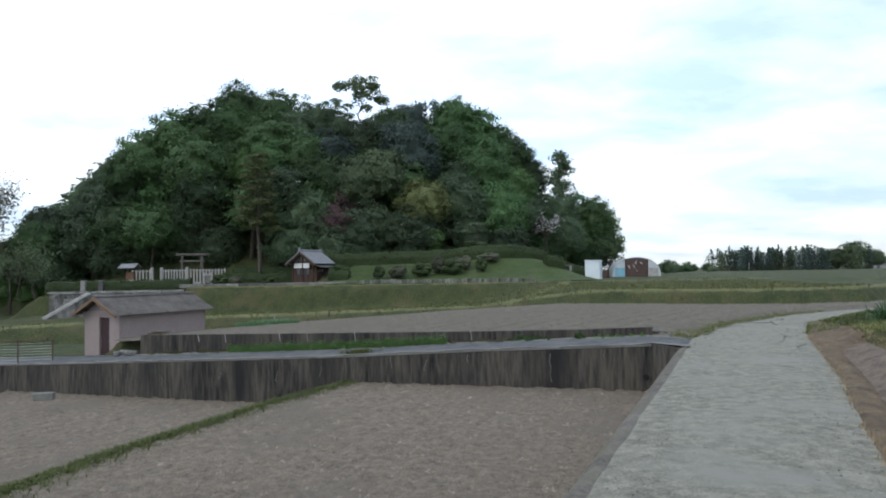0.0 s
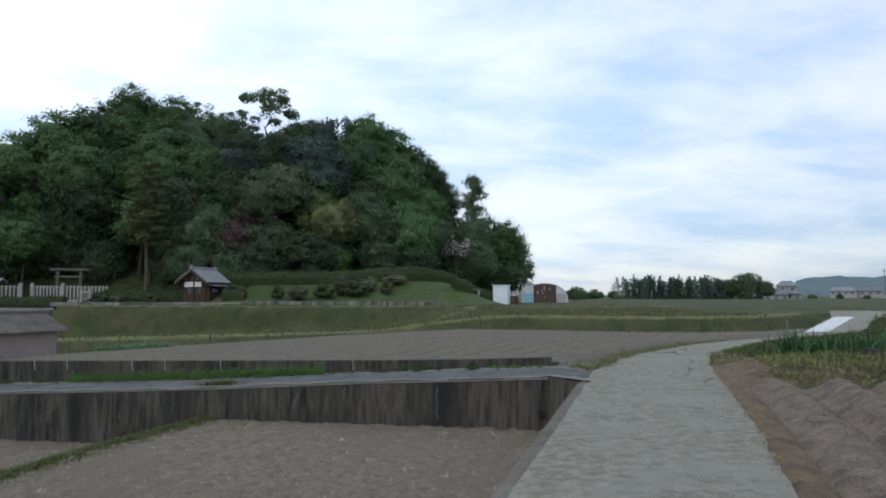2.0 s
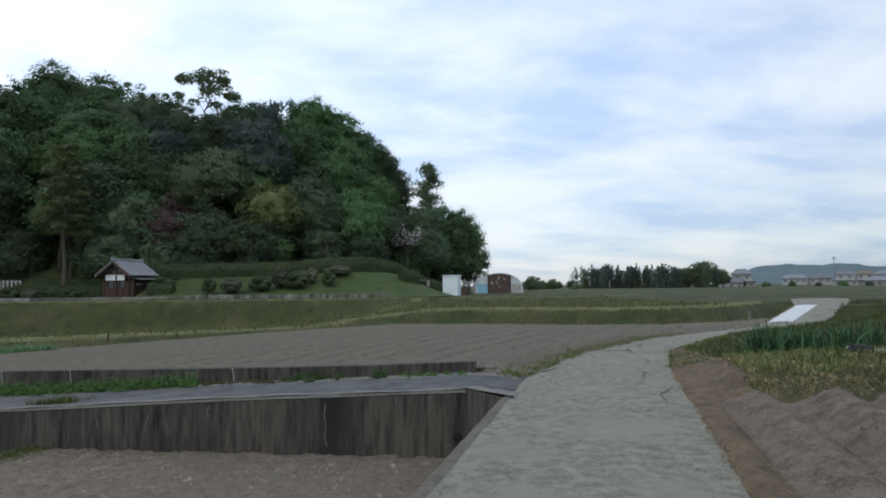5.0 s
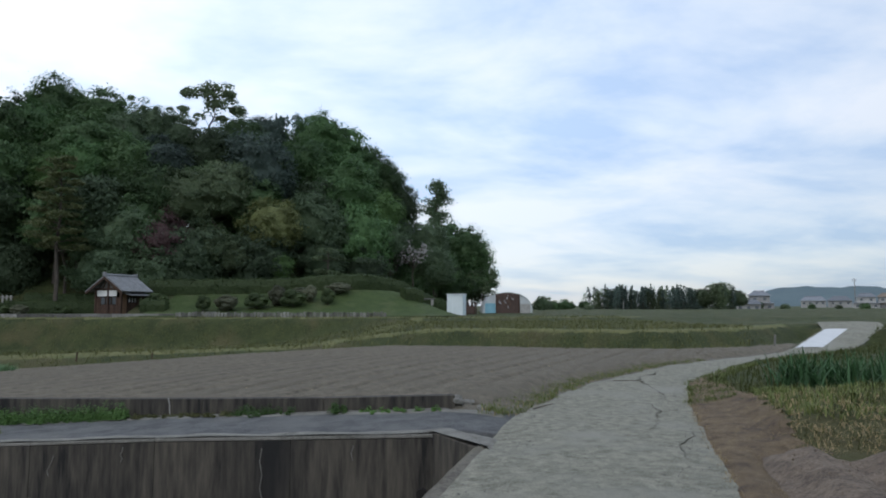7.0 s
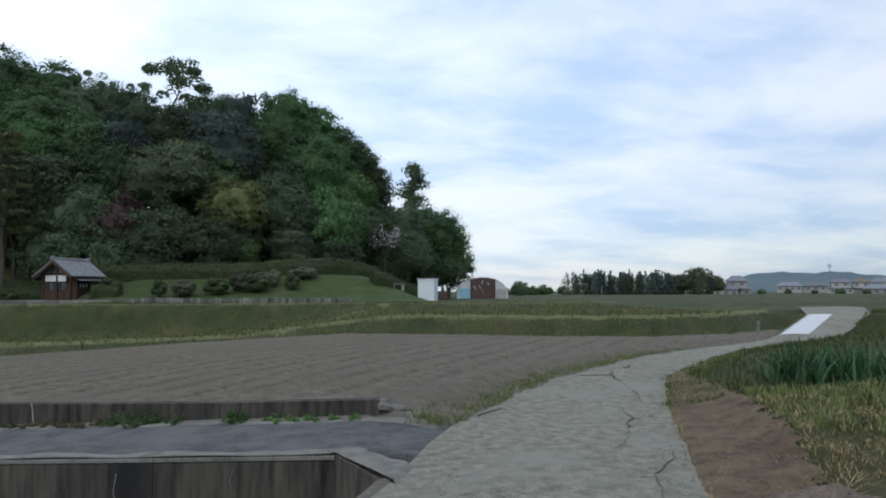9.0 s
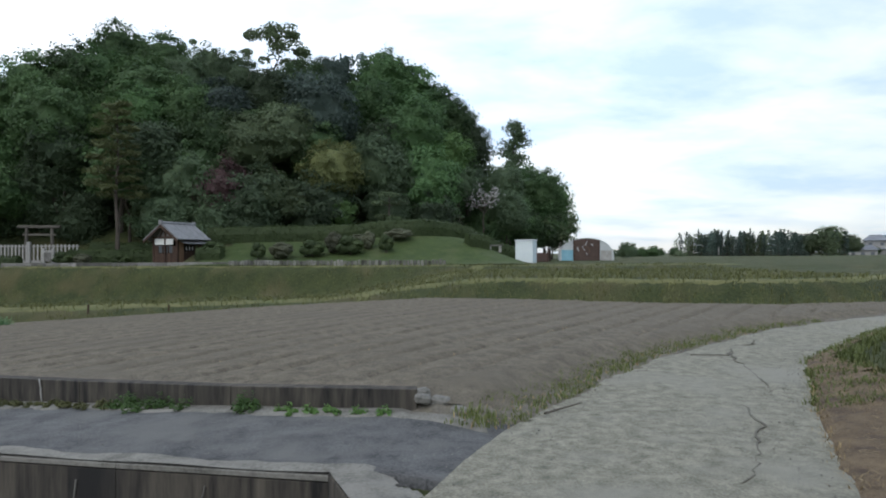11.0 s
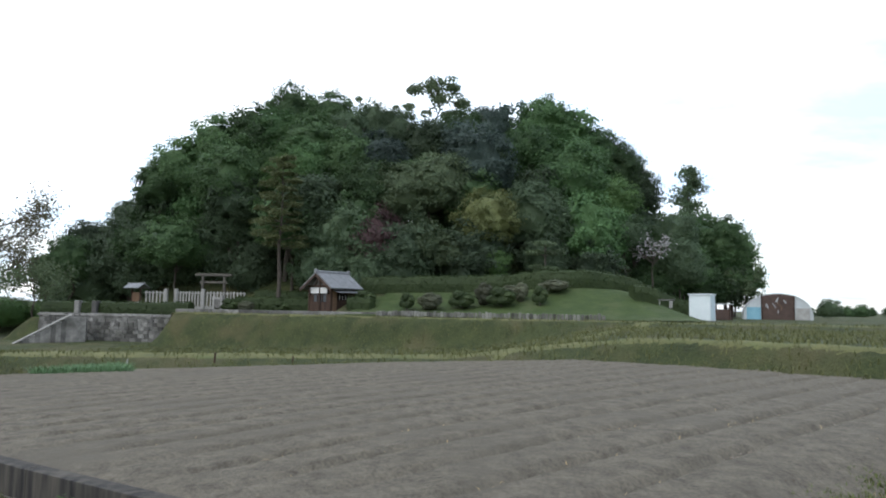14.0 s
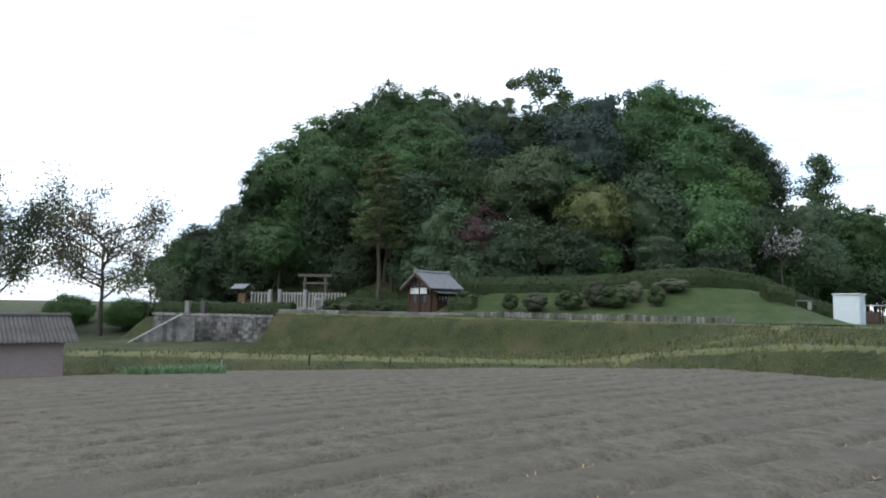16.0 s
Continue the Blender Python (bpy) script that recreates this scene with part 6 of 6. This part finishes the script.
# sheets of silvery mulch film over a ridge
for k in range(4):
    V, Fq = [], []
    for i in range(26):
        for j in range(7):
            u = j / 6 - 0.5
            x, y = 10.6 + k * 0.75 + u * 0.6 - 1.6 * (i / 25), 12.6 - i * 0.13
            V.append((x, y, float(land(x, y)) + 0.24 - 0.8 * u * u + 0.012 * math.sin(7 * i + 3 * j)))
    for i in range(25):
        for j in range(6):
            a = i * 7 + j
            Fq.append((a, a + 1, a + 8, a + 7))
    mf = obj("mulch_film", mesh_of("mulch_film", V, Fq, mat("silver_mulch_film", (0.13, 0.14, 0.15), (0.24, 0.25, 0.26), scale=3.0, rough=0.5, bump=0.5), True))
    tagged(mf, "silvery plastic mulch film over a ridge", "film", "mulch film strips")
r = np.random.RandomState(17)
for k in range(7):
    o = part("stone", box(-0.13, 0.13, -0.09, 0.09, -0.08, 0.08, 0.035), M_COPING if k % 2 else M_PALESTONE)
    x, y = 14.0 + r.uniform(-0.7, 0.9), 16.7 + r.uniform(-0.5, 0.6)
    o.matrix_basis = pose(x, y, float(land(x, y)) + 0.05, r.uniform(-10, 10), r.uniform(-10, 10), r.uniform(0, 180))
    tagged(o, "pale rubble stone in the grass", "stone", "rubble stones")
bag = part("black_bag", box(-0.28, 0.28, -0.2, 0.2, -0.05, 0.26, 0.1), M_DARK)
bag.matrix_basis = pose(13.2, 16.5, float(land(13.2, 16.5)), 4, 0, 30)
tagged(bag, "crumpled black plastic bag by the irises", "bag")
twig = part("twig", rod((-0.3, 0, 0.015), (0.3, 0.05, 0.03), 0.012, 0.006, 5), M_BARK)
twig.matrix_basis = pose(7.1, 17.6, -0.3, 0, 0, 35)
tagged(twig, "dark dry twig on the lane", "twig")

# ---- the distance ----
def bamboo_grove(x0, y0, x1, y1, n, seed):
    r = np.random.RandomState(seed)
    for k in range(n):
        f = (k + r.uniform(-0.4, 0.4)) / (n - 1)
        x, y = x0 + (x1 - x0) * f + r.normal() * 1.2, y0 + (y1 - y0) * f + r.normal() * 2.5
        h = r.uniform(3.9, 5.0) + 0.5 * math.sin(k * 0.8)
        t = thing("bamboo_clump", pose(x, y, 0.6), "tall feathery dark green bamboo clump", "bamboo", "bamboo grove")
        P = []
        for j in range(5):
            a = r.uniform(0, 6.283)
            b = Vector((r.normal() * 0.9, r.normal() * 0.9, 0))
            tip = b + Vector((math.cos(a) * 0.5, math.sin(a) * 0.5, h * r.uniform(0.8, 1.08)))
            part("culm", rod(b, tip, 0.05, 0.015, 4), M_BARK, t)
            for _ in range(150):
                q = b.lerp(tip, r.uniform(0.05, 1.04))
                P.append(np.array(q) + r.normal(scale=(0.5, 0.5, 0.35)) * (1.15 - 0.9 * q.z / h))
        P = np.array(P)
        v, f_ = leaves_at(P, unit_dirs(len(P), r), 0.2, r, 0.45)
        obj("foliage", mesh_of("foliage", v, f_, L_BLUE if k % 3 else L_OLIVE), t)


bamboo_grove(60.5, 146, 85, 133, 40, 71)
for x, y, z, r_, m_, sd in [(84.5, 134.5, 3.6, 2.9, L_OLIVE, 140), (81.5, 136, 2.8, 2.4, L_OLIVE, 140), (87.5, 132.5, 2.6, 2.0, L_OLIVE, 140), (28.8, 83.5, 1.5, 1.1, L_DARK, 100)]:
    tree(x, y, z, r_, m_, "rounded leafy tree beyond the fields", rs, seed=sd, group="")
for k in range(26):
    x, y = 36 + k * 1.5 + rs.uniform(-1, 1), 138 + rs.uniform(-4, 4)
    if k > 14:
        x, y = 95 + (k - 14) * 6.5, 158 - (k - 14) * 1.2
    tree(x, y, 1.0 + rs.uniform(-0.2, 0.5), rs.uniform(0.9, 1.5), L_OLIVE if k % 2 else L_MID, "low bush along the distant field edge", rs, seed=140 if k % 2 else 110, group="distant bushes", light=True)

M_HWALL = mat("pale_house_render", (0.30, 0.295, 0.28), (0.42, 0.415, 0.395), scale=0.5, bump=0.05, vary=0.35)
M_HROOF = mat("slate_grey_roof", (0.13, 0.14, 0.155), (0.2, 0.21, 0.225), scale=0.8, bump=0.1, vary=0.25)
M_WINDOW = mat("house_glass", (0.09, 0.1, 0.11), (0.16, 0.175, 0.19), scale=0.7, rough=0.2, bump=0.0)
M_HROOF2 = mat("brown_tiled_roof", (0.15, 0.12, 0.09), (0.22, 0.18, 0.14), scale=0.8, bump=0.1)


def house(x, y, z, w, d, storeys, rot, roof_m, label):
    t = thing("house", pose(x, y, z - 0.3, 0, 0, rot), label, "house", "distant village houses")
    t.scale = (0.74, 0.74, 0.72)
    lev = 0.0
    for k in range(storeys):
        ww, dd = (w, d) if k == 0 else (w * 0.72, d * 0.8)
        body = part("wall", box(-ww / 2, ww / 2, -dd / 2, dd / 2, lev - (0.6 if k == 0 else 0), lev + 2.7), M_HWALL, t)
        for j in range(max(2, int(ww / 2.4))):
            xx = -ww / 2 + (j + 0.5) * ww / max(2, int(ww / 2.4))
            win = part("window", box(xx - 0.5, xx + 0.5, -dd / 2 - 0.06, -dd / 2 + 0.02, lev + 1.0, lev + 1.9), M_WINDOW, body)
        lev += 2.7
        o = 0.6
        hp = min(ww, dd) * 0.28 if k == storeys - 1 else 0.55
        bm = bmesh.new()
        lo = [bm.verts.new(v) for v in ((-ww / 2 - o, -dd / 2 - o, lev - 0.1), (ww / 2 + o, -dd / 2 - o, lev - 0.1), (ww / 2 + o, dd / 2 + o, lev - 0.1), (-ww / 2 - o, dd / 2 + o, lev - 0.1))]
        rl = ww / 2 - dd * 0.25 if k == storeys - 1 else ww * 0.4
        hi = [bm.verts.new((-rl, 0, lev + hp)), bm.verts.new((rl, 0, lev + hp))]
        for q in ((lo[0], lo[1], hi[1], hi[0]), (lo[2], lo[3], hi[0], hi[1]), (lo[1], lo[2], hi[1]), (lo[3], lo[0], hi[0]), (lo[3], lo[2], lo[1], lo[0])):
            bm.faces.new(q)
        rf_ = part("roof", bm, roof_m, t)
        if k == storeys - 1:
            part("ridge_cap", rod((-rl, 0, lev + hp), (rl, 0, lev + hp), 0.16), roof_m, rf_)
        if k == storeys - 1:
            break
    return t


house(110.8, 159.1, 0.4, 8.5, 7, 2, -30, M_HROOF, "pale two-storey house with slate grey roof")
house(105.5, 156, 0.2, 7.5, 5, 1, -30, M_HROOF, "low grey-roofed outbuilding beside the house")
house(164.4, 206.4, 1.5, 10, 7, 1, -38, M_HROOF, "low village house with grey roof")
house(172.0, 203.5, 1.5, 9, 7, 1, -35, M_HROOF, "low village house with grey roof")
house(169.1, 189.2, 0.6, 9.5, 7, 2, -40, M_HROOF, "pale two-storey house with grey roof")
house(174.5, 187.0, 0.6, 8.5, 7, 2, -40, M_HROOF2, "pale two-storey house with brown roof")
house(170.6, 175.0, 0.5, 10, 8, 2, -44, M_HROOF, "large village house with broad grey roof")
house(156.0, 162.5, 0.4, 8, 6, 1, -42, M_HROOF, "low village house with grey roof")
house(188.7, 184.2, 1.0, 8, 7, 2, -45, M_HROOF2, "pale two-storey house with brown roof")
house(180.0, 166.4, 1.0, 9, 7, 2, -47, M_HROOF2, "pale two-storey house with brown roof")
house(175.8, 156.1, 1.0, 9, 6, 1, -48, M_HROOF, "low village house with blue-grey roof")
house(192.0, 160.0, 1.5, 9, 7, 2, -50, M_HROOF, "pale two-storey house with grey roof")
pole = thing("utility_pole", pose(166, 190, 0.5), "thin grey utility pole among the houses", "pole")
part("shaft", rod((0, 0, 0), (0, 0, 9.5), 0.16, 0.1), M_STONE, pole)
for z in (8.6, 9.1):
    part("cross_arm", box(-0.9, 0.9, -0.06, 0.06, z, z + 0.1), M_STONE, pole)
for k, x in enumerate((61.5, 72.0, 118.0)):
    fp = part("field_post", rod((0, 0, 0), (0, 0, 1.6), 0.07, 0.06), M_PALESTONE)
    fp.matrix_basis = pose(x, 132 + 6 * k, 0.8)
    tagged(fp, "pale thin post in the distant field", "post", "distant posts")

# far wooded hills, coloured as seen through haze
def hills(name, pts, depth, label):
    V, Fq = [], []
    for k, (x, y, z) in enumerate(pts):
        n = Vector((x, y, 0)).normalized() * depth
        V += [(x - n.x, y - n.y, -2), (x, y, z), (x + n.x, y + n.y, -2)]
    for k in range(len(pts) - 1):
        a = k * 3
        Fq += [(a, a + 3, a + 4, a + 1), (a + 1, a + 4, a + 5, a + 2)]
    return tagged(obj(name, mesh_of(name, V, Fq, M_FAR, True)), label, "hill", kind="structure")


HP = []
for k in range(60):
    az = radians(33.5 + k * 0.55)
    prof = 31 * sm(1, 5, k) * (1 - 0.4 * sm(14, 28, k)) + 1.2 * math.sin(k * 0.9) + 0.8 * math.sin(k * 2.3)
    HP.append((1200 * math.sin(az), 1200 * math.cos(az), float(max(prof, 1.0))))
hills("backdrop_hill", HP, 160, "wooded hill far off, blue-green haze painted into its colour")


# cracks in the lane
M_CRACK = mat("crack_dirt", (0.075, 0.068, 0.055), (0.14, 0.13, 0.105), scale=6.0, bump=0.2)
for k, poly in enumerate([[(9.0, 17.7), (8.75, 16.9), (8.2, 15.9), (7.8, 15.3)], [(10.6, 21.3), (10.3, 20.6), (10.05, 19.6), (9.75, 18.6)], [(11.0, 22.1), (11.4, 22.2), (11.8, 22.9)], [(9.9, 21.2), (10.4, 21.0), (10.9, 21.9)], [(8.3, 15.1), (7.6, 14.2), (7.3, 13.5)]]):
    V, Fq = [], []
    r = np.random.RandomState(200 + k)
    pts = []
    for (x0, y0), (x1, y1) in zip(poly[:-1], poly[1:]):
        pts += [(x0 + (x1 - x0) * i / 8 + r.normal() * 0.02, y0 + (y1 - y0) * i / 8 + r.normal() * 0.02) for i in range(8)]
    for i, (x, y) in enumerate(pts):
        w = 0.008 * r.uniform(0.4, 1.6) * (2.0 if k == 3 else 1)
        f = (x - float(road_l(y))) / (float(road_r(y)) - float(road_l(y)))
        z = float(road_z(y)) + 0.028 + 0.03 * (1 - (2 * f - 1) ** 2)
        V += [(x - w, y, z), (x + w, y, z), (x + w, y, z - 0.02), (x - w, y, z - 0.02)]
    for i in range(len(pts) - 1):
        a = i * 4
        Fq += [(a, a + 1, a + 5, a + 4), (a + 1, a + 2, a + 6, a + 5), (a + 3, a, a + 4, a + 7)]
    tagged(obj("crack", mesh_of("crack", V, Fq, M_CRACK)), "dark dirt-filled crack in the lane", "crack", kind="structure")
clod_field("gravel", 9000, -2, 13, 0, 24, lambda x, y: (x > road_l(y) + 0.05) & (x < road_r(y) - 0.05), 0.008, M_COPING, "loose grit on the concrete lane", 301, lambda x, y: road_z(y) + 0.0)
clod_field("gravel", 3000, -4, 6, 14.5, 21, lambda x, y: (side_s(x, y) > 0.2) & (side_s(x, y) < 1.85) & (x < road_l(y) - 0.1), 0.0045, M_COPING, "loose grit on the side lane", 302, lambda x, y: side_z(x) - 0.02)
clod_field("clods", 3500, 2, 13, 3, 13.4, lambda x, y: (x > road_r(y) + 0.7) & (x < road_r(y) + 5), 0.011, M_SOIL_RED, "crumbled clods on the planting ridges", 303, lambda x, y: ridge_relief(x, y))
